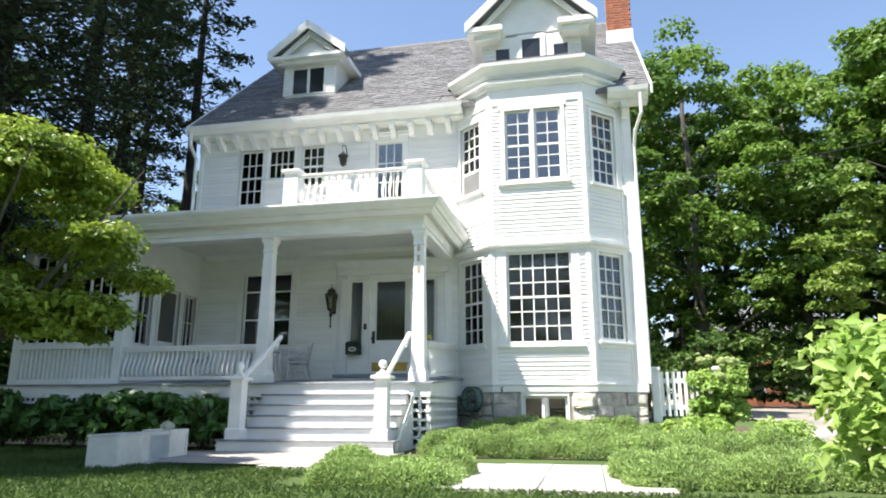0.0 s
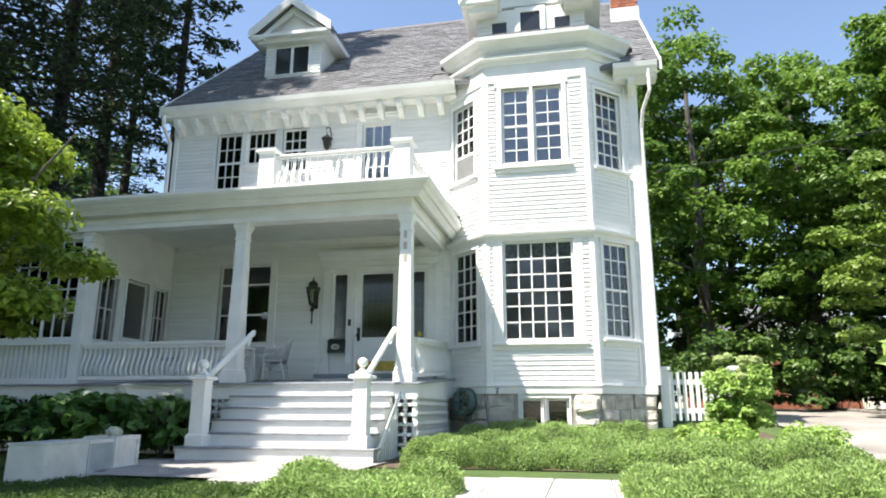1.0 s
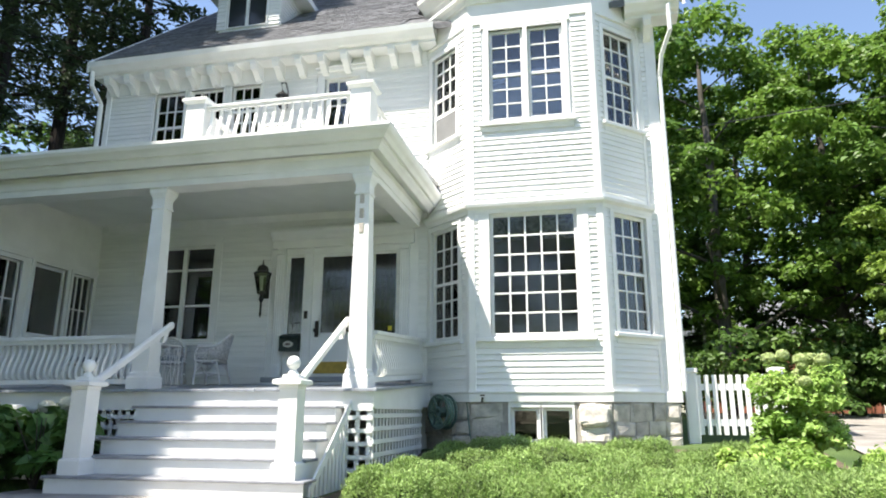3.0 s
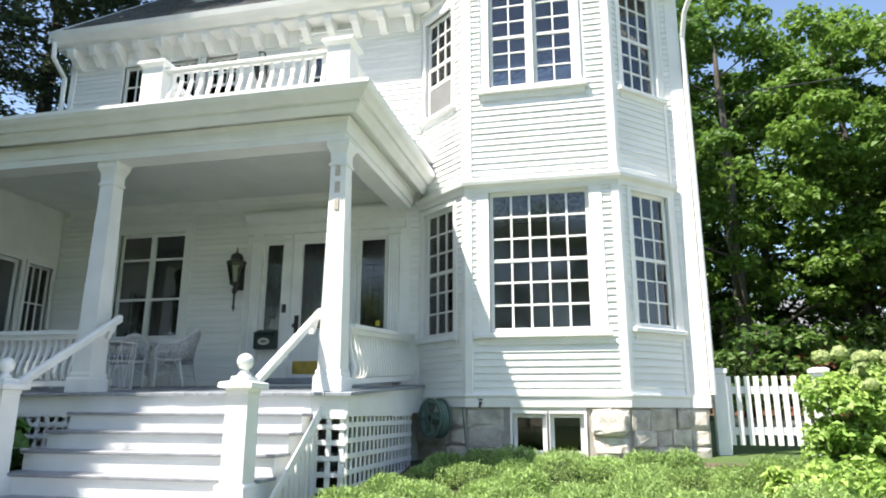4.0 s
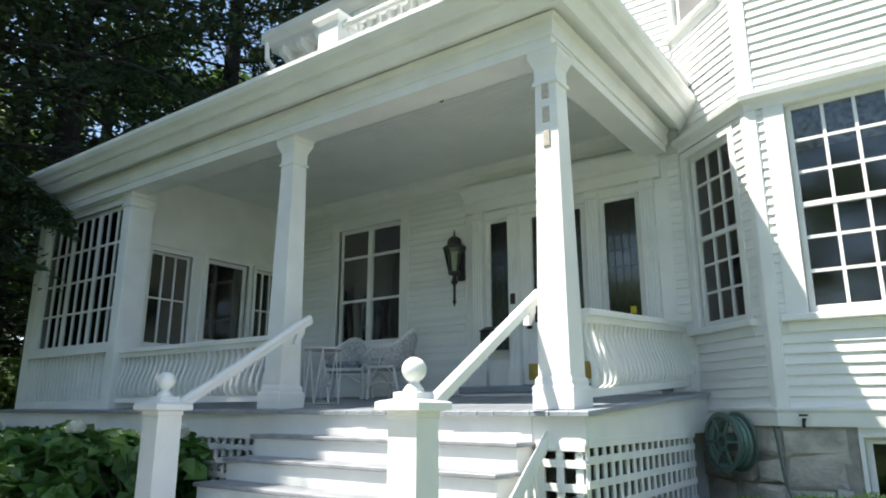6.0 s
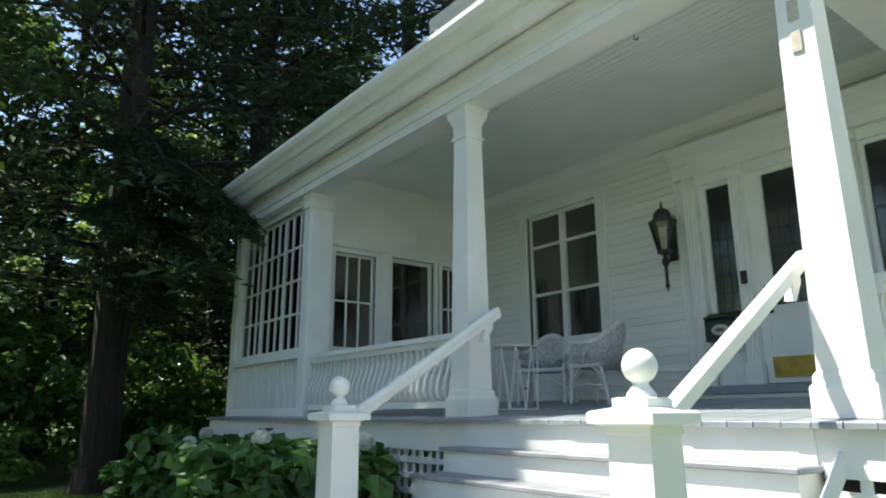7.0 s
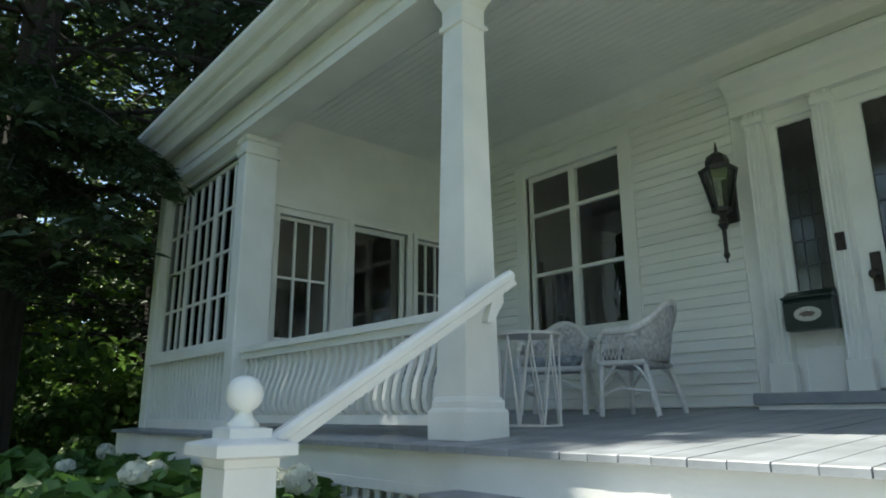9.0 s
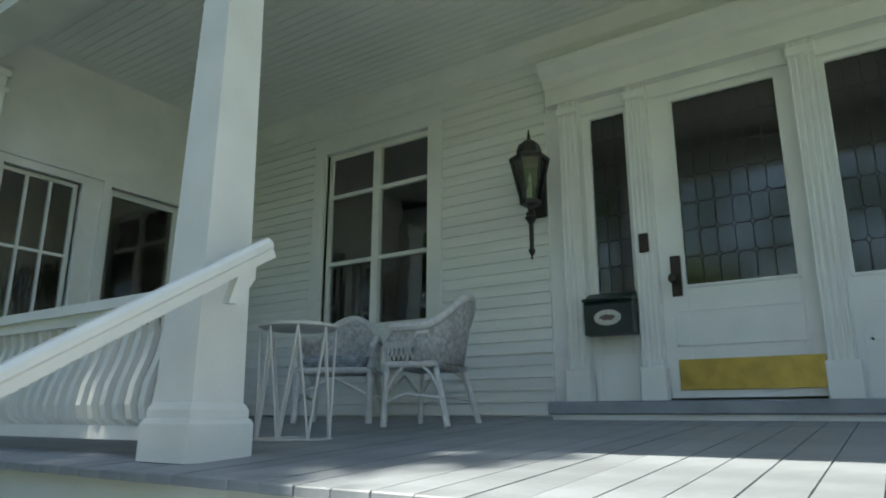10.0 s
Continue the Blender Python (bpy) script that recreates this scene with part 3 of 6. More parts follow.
clapboards(dm, frame_of((-6.86, 10.40), (-6.86, 12.2)), 0.0, 1.6, 8.0, 8.95, [], joined=True)
tg = gable_box("tower_gable", -3.04, -1.06, 9.00, 7.42, 8.11, 8.19, -3.34, -0.76, 9.47, 0.36, "white pedimented gable over the bay")
part("cornice_return", boxes([(-3.34, 8.62, 8.09, -2.60, 9.02, 8.21), (-3.20, 8.72, 7.95, -2.68, 9.02, 8.09)], 0.012), PAINT, tg)
part("cornice_return", boxes([(-1.50, 8.62, 8.09, -0.76, 9.02, 8.21), (-1.42, 8.72, 7.95, -0.90, 9.02, 8.09)], 0.012), PAINT, tg)
tgm = frame_of((-3.07, 9.00), (-1.04, 9.00))
window(tgm, 0.82, 1.19, 7.54, 8.02, 1, 1, 0.10, sill=True, owner=tg, pane_mat=SCREEN)
for g in ((0.82, -0.004, 7.54, 1.19, 0.0, 8.02), (0.28, -0.006, 7.52, 0.56, 0.0, 7.85), (1.46, -0.006, 7.52, 1.74, 0.0, 7.85)):
    part("glazing", boxes([g], m=tgm), DARKGLASS, tg)
clapboards(tg, tgm, 0.0, 1.98, 7.46, 8.1, [(0.22, 1.8, 7.4, 8.2)], joined=True)

# foundation with stones
def stone(bm, u0, u1, z0, z1, out, m):
    g = 0.012
    r = lambda: random.uniform(-0.026, 0.026)
    c = [(u0 + g, z0 + g), (u1 - g, z0 + g), (u1 - g, z1 - g), (u0 + g, z1 - g)]
    base = [(u + r() * 0.6, 0.02, z + r() * 0.6) for u, z in c]
    mid = [(u + r(), -out * 0.6, z + r()) for u, z in c]
    uc, zc = (u0 + u1) / 2, (z0 + z1) / 2
    top = [(uc + (u - uc) * 0.78 + r(), -out + r() * 0.6, zc + (z - zc) * 0.74 + r()) for u, z in c]
    loft(bm, [[m @ Vector(p) for p in ring] for ring in (base, mid, top)])


def foundation(m, length, holes):
    f = part("foundation", boxes([(a, -0.01, 0.0, b, 0.12, 0.93) for a, b in gaps(0, length, [(h[0], h[1]) for h in holes])] + [(h[0], -0.01, 0.0, h[1], 0.12, h[2]) for h in holes] + [(h[0], -0.01, h[3], h[1], 0.12, 0.93) for h in holes if h[3] < 0.925], m=m), MORTAR, house, "fieldstone foundation with grey mortar")
    z = 0.05
    for h in (0.20, 0.24, 0.19, 0.24):
        u = 0.0
        while u < length - 0.05:
            w = random.uniform(0.22, 0.48)
            e = min(u + w, length)
            if length - e < 0.14:
                e = length
            for a, b2 in gaps(u, e, [(q[0] - 0.05, q[1] + 0.05) for q in holes if q[2] - 0.04 < z + h / 2 < q[3] + 0.06]):
                if b2 - a > 0.05:
                    bm2 = bmesh.new()
                    stone(bm2, a, b2, z, min(z + h, 0.925), random.uniform(0.03, 0.065), m)
                    part("stone", fix(bm2), GRANITE, f)
            u = e
        z += h


foundation(ml, ll, [])
foundation(mb, lb, [(0.50, 1.36, 0.37, 0.93)])
foundation(mr, lr, [])
foundation(ms, ls, [])
def boulder(u0, u1, z0, z1, out, seed):
    """A rough ledge-faced stone that stands proud of the wall."""
    bm = bmesh.new()
    r = bmesh.ops.create_icosphere(bm, subdivisions=3, radius=1.0)
    for v in r["verts"]:
        q = Vector([math.copysign(abs(c) ** 0.45, c) for c in v.co])
        n = 0.10 * noise.noise(q * 1.6 + Vector((seed, 0, 0))) + 0.05 * noise.noise(q * 4.5 + Vector((0, seed, 0)))
        step = 0.05 * math.floor(2.5 * (q.z + noise.noise(Vector((q.x * 1.5, seed, 0))) * 0.5))
        v.co = mb @ Vector(((u0 + u1) / 2 + q.x * (u1 - u0) / 2 * (1 + n), -out * (0.5 + 0.5 * abs(q.y)) * (1 + n - step) if q.y < 0 else 0.03, (z0 + z1) / 2 + q.z * (z1 - z0) / 2 * (1 + n)))
    return part("stone", fix(bm), PALESTONE, house, "pale rough stone beside the basement window")


PALESTONE = material("pale_ledge_stone", (0.66, 0.63, 0.57), 0.9, 0.15, 6, 1.0, 22, dark=(0.46, 0.43, 0.38))
boulder(1.40, 1.80, 0.62, 0.90, 0.20, 3)
boulder(1.44, 1.80, 0.40, 0.63, 0.17, 7)
boulder(1.42, 1.82, 0.16, 0.41, 0.18, 11)

# chimney
CX0, CX1, CY0, CY1 = -0.36, 0.22, 12.05, 12.75
ch = part("chimney", boxes([(CX0 + 0.012, CY0 + 0.012, 8.6, CX1 - 0.012, CY1 - 0.012, 12.0), (-0.09, CY0 + 0.01, 0.2, 0.06, CY1, 8.8)]), BRICKMORTAR, house, "red brick chimney on the roof slope")
part("flashing", boxes([(CX0 - 0.03, CY0 - 0.04, 9.45, CX1 + 0.03, CY0 + 0.0, 9.80), (CX1, CY0 + 0.1, 9.45, CX1 + 0.03, CY1, 9.8)]), PAINT, ch)
bm = boxes([(0, 0, 0, 0.188, 0.09, 0.060)], 0.004)
brick_mesh = bpy.data.meshes.new("brick")
bm.to_mesh(brick_mesh)
bm.free()
for j in range(30):
    for k in range(3):
        ob = link("brick", brick_mesh, BRICK, ch)
        ob.location = (CX0 + 0.2 * k - (0.05 if j % 2 else 0) + 0.003, CY0 - 0.004 + random.uniform(-0.003, 0.003), 9.5 + 0.072 * j)
        if ob.location.x < CX0:
            ob.location.x = CX0
    for k in range(3):
        ob = link("brick", brick_mesh, BRICK, ch)
        ob.matrix_basis = pose(CX1 + 0.003, CY0 + 0.22 * k + (0.06 if j % 2 else 0.0), 9.5 + 0.072 * j, 0, 0, 90)
# Dark brick courses stand in for a thin brown strip, taken for a downspout.
rows = []
for j in range(110):
    for k in range(3):
        y = CY0 + 0.22 * k + (0.06 if j % 2 else 0.0)
        rows.append((0.05, y, 0.6 + 0.072 * j, 0.068, y + 0.19, 0.66 + 0.072 * j))
    rows.append((-0.085, CY0 - 0.004, 0.6 + 0.072 * j, 0.062, CY0 + 0.02, 0.66 + 0.072 * j))
tagged(part("bricks", boxes(rows), DARKBRICK, ch), kind="stuff")

# ---- entrance ----
door = thing("front_entrance", "white front door with leaded sidelights and brass kick plate", "door", at=(-5.1, W, 1.28))
em = frame_of((0, W), (1, W))
for a, c, out in ((-6.18, -6.04, 0.06), (-5.705, -5.58, 0.05), (-4.735, -4.60, 0.05), (-4.14, -4.0, 0.06)):
    # one fluted pilaster, its outline cut with shallow grooves
    n = 4
    outline = [(a, 0.05), (a, -out)]
    for k in range(n):
        u = a + (c - a) * (k + 0.5) / n
        outline += [(u - 0.011, -out), (u - 0.006, -out + 0.012), (u + 0.006, -out + 0.012), (u + 0.011, -out)]
    outline += [(c, -out), (c, 0.05)]
    part("pilaster", fix(loft(bmesh.new(), [[em @ Vector((u, y, z)) for u, y in outline] for z in (1.48, 3.35)])), PAINT, door, "white fluted pilaster")
    part("plinth_block", boxes([(a - 0.015, -out - 0.025, 1.29, c + 0.015, 0.0, 1.50)], 0.006, em), PAINT, door)
    part("capital", boxes([(a - 0.012, -out - 0.02, 3.24, c + 0.012, 0.0, 3.30)], 0.008, em), PAINT, door)
bm = bmesh.new()
extrude(bm, [(W, 3.34), (W - 0.07, 3.34), (W - 0.07, 3.46), (W - 0.10, 3.48), (W - 0.12, 3.52), (W - 0.19, 3.58), (W - 0.20, 3.62), (W, 3.64)], "x", -6.27, -3.92)
part("entablature", fix(bm), PAINT, door)
part("head_panel", boxes([(-6.06, 0.0, 3.24, -4.12, 0.05, 3.34)], 0.004, em), PAINT, door)
part("doorsill", boxes([(-6.22, -0.30, 1.225, -3.96, 0.10, 1.30)], 0.008, em), DECK, door, "grey painted sill")
part("step_riser", boxes([(-6.20, -0.27, 1.15, -3.98, 0.0, 1.225)], 0, em), PAINT, door)


def leaded(name, u0, u1, z0, z1, g0, g1, h0, h1, cells, panel=True):
    """A leaf with a leaded light from (g0, h0) to (g1, h1) and a panel below."""
    rows = [(u0, 0.03, z0, g0, 0.075, z1), (g1, 0.03, z0, u1, 0.075, z1), (g0, 0.031, z0, g1, 0.074, h0), (g0, 0.031, h1, g1, 0.074, z1)]
    leaf = part(name, boxes(rows, 0.002, em), PAINT, door)
    e = 0.07
    part("panel", boxes([(u0 + e, 0.022, z0 + 0.30, u1 - e, 0.03, z0 + 0.315), (u0 + e, 0.022, h0 - 0.16, u1 - e, 0.03, h0 - 0.145), (u0 + e, 0.022, z0 + 0.3, u0 + e + 0.012, 0.03, h0 - 0.15), (u1 - e - 0.012, 0.022, z0 + 0.3, u1 - e, 0.03, h0 - 0.15)], 0, em), PAINT, leaf)
    part("moulding", boxes([(g0 - 0.02, 0.02, h0 - 0.02, g0, 0.03, h1 + 0.02), (g1, 0.02, h0 - 0.02, g1 + 0.02, 0.03, h1 + 0.02), (g0, 0.021, h0 - 0.02, g1, 0.03, h0), (g0, 0.021, h1, g1, 0.03, h1 + 0.02)], 0.003, em), PAINT, leaf)
    ob = part("pane", boxes([(g0, 0.05, h0, g1, 0.055, h1)], 0, em), LEADED, leaf)
    ob.visible_shadow = False
    bm = bmesh.new()
    w, hh = (g1 - g0) / cells[0], (h1 - h0) / cells[1]
    for i in range(cells[0]):
        for j in range(cells[1]):
            cx, cz = g0 + w * (i + 0.5), h0 + hh * (j + 0.5)
            pts = []
            for a, b2 in ((-0.3, -0.5), (0.3, -0.5), (0.5, -0.36), (0.5, 0.36), (0.3, 0.5), (-0.3, 0.5), (-0.5, 0.36), (-0.5, -0.36), (-0.3, -0.5)):
                pts.append(em @ Vector((cx + a * w, 0.047, cz + b2 * hh)))
            for p, q in zip(pts, pts[1:]):
                tube(bm, [p, q], 0.0028, 4)
    part("lead_came", bm, LEAD, leaf, "grey lead lines")
    return leaf


slab = leaded("door_leaf", -5.58, -4.735, 1.32, 3.30, -5.43, -4.83, 1.985, 3.19, (6, 7))
side_l = leaded("sidelight", -6.04, -5.705, 1.30, 3.30, -5.985, -5.745, 1.98, 3.20, (3, 7))
side_r = leaded("sidelight", -4.60, -4.14, 1.30, 3.30, -4.56, -4.22, 1.96, 3.20, (4, 7))
part("kick_plate", boxes([(-5.51, 0.016, 1.365, -4.745, 0.03, 1.54)], 0.002, em), BRASS, slab, "worn brass kick plate")
part("handle", boxes([(-5.515, 0.012, 1.92, -5.455, 0.03, 2.17)], 0.004, em), BRONZE, slab, "dark bronze escutcheon")
part("door_knob", lathe(bmesh.new(), [(0.012, 0), (0.012, 0.04), (0.028, 0.05), (0.032, 0.065), (0.02, 0.08)], 14, (0, 0, 0)), BRONZE, slab).matrix_basis = em @ pose(-5.485, 0.012, 2.02, 90)
part("bell_plate", boxes([(-5.675, -0.066, 2.20, -5.615, -0.05, 2.32)], 0.004, em), BRONZE, door, "dark bronze bell plate")
part("yellow_note", boxes([(-4.34, 0.040, 2.0, -4.28, 0.046, 2.07)], 0, em), material("yellow_paper", (0.75, 0.62, 0.05), 0.8, 0.05, 20), side_r, "small yellow sticker on glass")
mail = thing("mailbox", "dark green wall mailbox with oval cream plaque beside the door", "mailbox", at=(-5.86, W - 0.09, 1.75))
bm = bmesh.new()
extrude(bm, [(W - 0.045, 1.70), (W - 0.15, 1.70), (W - 0.155, 1.88), (W - 0.13, 1.93), (W - 0.045, 1.97)], "x", -6.02, -5.715)
part("box_body", fix(bm), MAILGREEN, mail)
part("lid", boxes([(-6.03, W - 0.165, 1.905, -5.705, W - 0.05, 1.925)], 0.006), MAILGREEN, mail)
bm = bmesh.new()
loft(bm, [[(-5.868 + 0.085 * math.cos(a * math.pi / 12), W - 0.157 - d, 1.80 + 0.048 * math.sin(a * math.pi / 12)) for a in range(24)] for d in (0, 0.006)])
part("plaque", fix(bm), PLAQUE, mail, "oval cream plaque")
bm = bmesh.new()
loft(bm, [[(-5.868 + (0.05 + 0.008 * math.sin(a * 1.9)) * math.cos(a * math.pi / 10), W - 0.164 - d, 1.80 + (0.018 + 0.005 * math.cos(a * 2.3)) * math.sin(a * math.pi / 10)) for a in range(20)] for d in (0, 0.002)])
part("motif", fix(bm), FIGURE, mail)


# ---- porch ----
def deck_z(y):
    return 1.04 + 0.062 * (y - 6.84)


porch = thing("porch", "white porch with tapered posts, grey deck and deep cornice", "porch", at=(-8, 8, 0))
PX0, PX1, PY = -11.66, -3.62, 6.84
p1c, p2c = (-6.615, 7.13), (-3.895, 7.10)
# Dark sheet under the planks paints the shade seen through their gaps.
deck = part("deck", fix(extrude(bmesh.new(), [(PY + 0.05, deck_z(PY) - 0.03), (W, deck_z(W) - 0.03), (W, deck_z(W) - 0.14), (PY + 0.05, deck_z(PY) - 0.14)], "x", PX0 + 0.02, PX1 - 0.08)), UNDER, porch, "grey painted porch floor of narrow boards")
plank = bmesh.new()
pw = 0.128
extrude(plank, [(PY - 0.03, deck_z(PY) - 0.028), (PY - 0.03, deck_z(PY) - 0.004), (PY - 0.026, deck_z(PY)), (W, deck_z(W)), (W, deck_z(W) - 0.028)], "x", 0.002, pw - 0.003)
plank_mesh = bpy.data.meshes.new("plank")
fix(plank).to_mesh(plank_mesh)
plank.free()
n_planks = int((PX1 - PX0) / pw)
for k in range(n_planks + 1):
    ob = link("plank", plank_mesh, DECK, deck)
    ob.location = (PX0 + k * pw, random.uniform(-0.004, 0.004), random.uniform(-0.001, 0.001))
SK = 6.86
part("skirt_board", boxes([(PX0, SK, 0.84, PX1 - 0.02, SK + 0.03, 1.018)], 0.003), PAINT, porch)
part("skirt_board", boxes([(PX1 - 0.05, SK + 0.03, 0.86, PX1 - 0.02, 9.55, 1.02)], 0.003), PAINT, porch)
part("skirt_board", fix(extrude(bmesh.new(), [(SK + 0.03, 1.018), (9.55, 1.018), (9.55, deck_z(9.55) - 0.03), (SK + 0.03, deck_z(SK) - 0.03)], "x", PX1 - 0.05, PX1 - 0.02)), PAINT, porch)


def post(c, base, name="post"):
    zb = deck_z(c[1]) - 0.004
    prof = [(0.142, 0), (0.142, 0.13), (0.135, 0.145), (0.128, 0.15), (0.128, 0.18), (0.118, 0.20), (0.112, 0.205), (0.082, 2.22), (0.082, 2.23), (0.098, 2.235), (0.098, 2.26), (0.085, 2.27), (0.085, 2.36), (0.10, 2.40), (0.12, 2.44), (0.12, 2.485), (0.13, 2.49), (0.13, 3.56 - zb)]
    b = square(bmesh.new(), [(r, h) for r, h in prof], (c[0], c[1], zb))
    return part(name, fix(b), PAINT, porch, base)


post(p1c, "white tapered square porch post")
p2 = post(p2c, "white tapered porch post with numerals")
for z in (3.235, 3.055, 2.875):
    part("numeral_bar", boxes([(p2c[0] - 0.026, p2c[1] - 0.098, z - 0.058, p2c[0] + 0.026, p2c[1] - 0.084, z + 0.058)], 0.003), DIGIT, p2, "small bronze bar")
part("post", boxes([(-9.49, 7.04, 1.04, -9.32, 7.34, 3.56)], 0.006), PAINT, porch, "square corner post of the glazed porch end")
part("post", boxes([(-9.505, 7.025, 3.38, -9.305, 7.36, 3.42), (-9.505, 7.025, 3.50, -9.305, 7.36, 3.555)], 0.006), PAINT, porch, "white cap moulding of corner post")

# beam, soffit, cornice and gutter round the front and the right end
path = [(-11.42, 6.98), (-3.82, 6.98), (-3.82, 9.48)]
for name, prof in (("beam", [(0, 3.55), (0.0, 3.80), (-0.25, 3.80), (-0.25, 3.55)]),
                   ("frieze", [(0.0, 3.63), (0.02, 3.63), (0.025, 3.65), (0.03, 3.74), (0.06, 3.78), (0.0, 3.80)]),
                   ("soffit", [(0.0, 3.80), (0.20, 3.80), (0.20, 3.83), (0.0, 3.83)]),
                   ("cornice", [(0.14, 3.76), (0.17, 3.76), (0.20, 3.80), (0.23, 3.83), (0.23, 3.89), (0.0, 3.89), (0.0, 3.83), (0.14, 3.80)]),
                   ("gutter", [(0.23, 3.86), (0.27, 3.86), (0.30, 3.90), (0.34, 3.93), (0.365, 3.97), (0.365, 4.01), (0.345, 4.01), (0.33, 3.985), (0.23, 3.98)])):
    part(name, sweep(bmesh.new(), path, prof), PAINT, porch)
path_l = [(-11.52, 9.5), (-11.52, 6.98), (-11.42, 6.98)]
part("beam", sweep(bmesh.new(), path_l, [(0, 3.55), (0.23, 3.83), (0.23, 3.89), (-0.25, 3.89), (-0.25, 3.55)]), PAINT, porch)
part("gutter", sweep(bmesh.new(), path_l, [(0.23, 3.86), (0.30, 3.90), (0.365, 3.97), (0.365, 4.01), (0.23, 3.98)]), PAINT, porch)
# roof of the porch
part("roof", fix(extrude(bmesh.new(), [(6.66, 3.99), (W, 4.24), (W, 4.18), (6.66, 3.94)], "x", -11.84, PX1 + 0.10)), PALEROOF, porch, "low pale porch roof")
ceil = bmesh.new()
box(ceil, -11.6, 7.10, 3.90, PX1 - 0.25, W, 3.93)
nb = 35
for k in range(nb):
    y = 7.12 + k * 0.072
    box(ceil, -9.4, y, 3.894, PX1 - 0.25, y + 0.064, 3.90)
tagged(part("ceiling", ceil, CEIL), "white beadboard porch ceiling", "ceiling", kind="structure")
part("crown_moulding", fix(extrude(bmesh.new(), [(W, 3.894), (W - 0.09, 3.894), (W - 0.07, 3.85), (W - 0.03, 3.80), (W - 0.026, 3.74), (W, 3.74)], "x", -9.35, -3.72)), PAINT, porch)
part("hook", tube(bmesh.new(), [(-5.35, 7.75, 3.90), (-5.35, 7.75, 3.86), (-5.33, 7.75, 3.845), (-5.31, 7.75, 3.86)], 0.006, 6), IRON, porch, "small ceiling hook")


# porch railings with bellied balusters
def baluster_mesh(top, belly=0.055):
    bm = bmesh.new()
    pts = [(0.0, 0.0), (-belly * 0.75, 0.06 * top), (-belly, 0.18 * top), (-belly * 0.75, 0.36 * top), (0.0, 0.60 * top), (belly * 0.35, 0.80 * top), (0.0, 1.0 * top)]
    rings = [[(a, y + c, z) for a, c in ((-0.019, -0.014), (0.019, -0.014), (0.019, 0.014), (-0.019, 0.014))] for y, z in pts]
    loft(bm, rings)
    me = bpy.data.meshes.new("baluster")
    fix(bm).to_mesh(me)
    bm.free()
    me.materials.append(PAINT)
    return me


BAL = baluster_mesh(0.47)


def railing(name, p, q, z0, z1, step, mesh, label, flip=1, height=0.47):
    """Rails from p to q (plan) whose feet stand at z0, z1; balusters between."""
    t = thing(name, label, "railing", group="porch railings", at=(p[0], p[1], z0))
    m = frame_of(p, q)
    length = (Vector(q) - Vector(p)).length
    dz = (z1 - z0) / length
    for nm, a, b, lo, hi in (("top_rail", -0.055, 0.055, height + 0.13, height + 0.175), ("rail_moulding", -0.03, 0.03, height + 0.08, height + 0.13), ("bottom_rail", -0.035, 0.035, 0.06, 0.115)):
        bm = bmesh.new()
        loft(bm, [[m @ Vector((u, y, z0 + dz * u + z)) for y, z in ((a, lo), (b, lo), (b, hi), (a, hi))] for u in (0, length)])
        part(nm, fix(bm), PAINT, t)
    n = int(length / step)
    for k in range(n):
        ob = link("baluster", mesh, None, t)
        u = (k + 0.5) * length / n
        ob.matrix_basis = m @ pose(u, 0, z0 + dz * u + 0.113, 0, 0, random.uniform(-2, 2))
    return t


railing("porch_railing", (-9.31, 7.14), (-6.76, 7.14), deck_z(7.14), deck_z(7.14), 0.088, BAL, "white porch railing with bellied balusters")
railing("porch_railing", (-3.80, 7.25), (-3.80, 9.50), deck_z(7.25), deck_z(9.5), 0.088, BAL, "white side railing with bellied balusters")


# glazed end of the porch
glazed = thing("porch_enclosure", "glazed white porch end with many small panes", "enclosure", at=(-10.9, 7.2, 1.06))
gm = frame_of((-11.46, 7.09), (-9.49, 7.09))
part("lower_wall", boxes([(0.0, 0.05, 1.03, 1.97, 0.11, 1.75)], 0, gm), PAINT, glazed)
part("rail", boxes([(0.0, -0.05, 1.68, 1.97, 0.12, 1.76), (0.0, -0.03, 1.03, 1.97, 0.06, 1.14)], 0.004, gm), PAINT, glazed)
for k in range(20):
    part("slat", boxes([(0.05 + 0.095 * k, 0.0, 1.14, 0.09 + 0.095 * k, 0.05, 1.68)], 0, gm), PAINT, glazed)
part("corner_post", boxes([(-0.16, -0.04, 1.03, 0.02, 0.12, 3.56), (0.0, 0.0, 3.45, 1.97, 0.1, 3.57)], 0.004, gm), PAINT, glazed)
window(gm, 0.04, 1.95, 1.77, 3.45, 9, 4, 0.02, sill=False, owner=glazed, sash=0.035, bar=0.024, label="long white window of small panes")
for ga in (0.666, 1.303):
    part("mullion", boxes([(ga - 0.022, 0.026, 1.80, ga + 0.022, 0.078, 3.42)], 0.003, gm), PAINT, glazed)
sm = frame_of((-9.50, 7.25), (-9.50, W))  # seen from the porch: x runs to the house wall, y away from the porch
sides = [(0.21, 0.77, 1.80, 2.95), (1.00, 1.66, 1.88, 2.99), (1.79, 2.24, 1.84, 2.97)]
bm = bmesh.new()
us = sorted({0.0, 2.35, *[s[0] for s in sides], *[s[1] for s in sides]})
zs = sorted({1.05, 3.92, *[s[2] for s in sides], *[s[3] for s in sides]})
for a, b in zip(us, us[1:]):
    for c, d in zip(zs, zs[1:]):
        if not any(s[0] < (a + b) / 2 < s[1] and s[2] < (c + d) / 2 < s[3] for s in sides):
            box(bm, a, 0.0, c, b, 0.1, d, m=sm)
bmesh.ops.remove_doubles(bm, verts=bm.verts, dist=0.0005)
part("partition", bm, PAINT, glazed, "white panelled partition above and below windows")
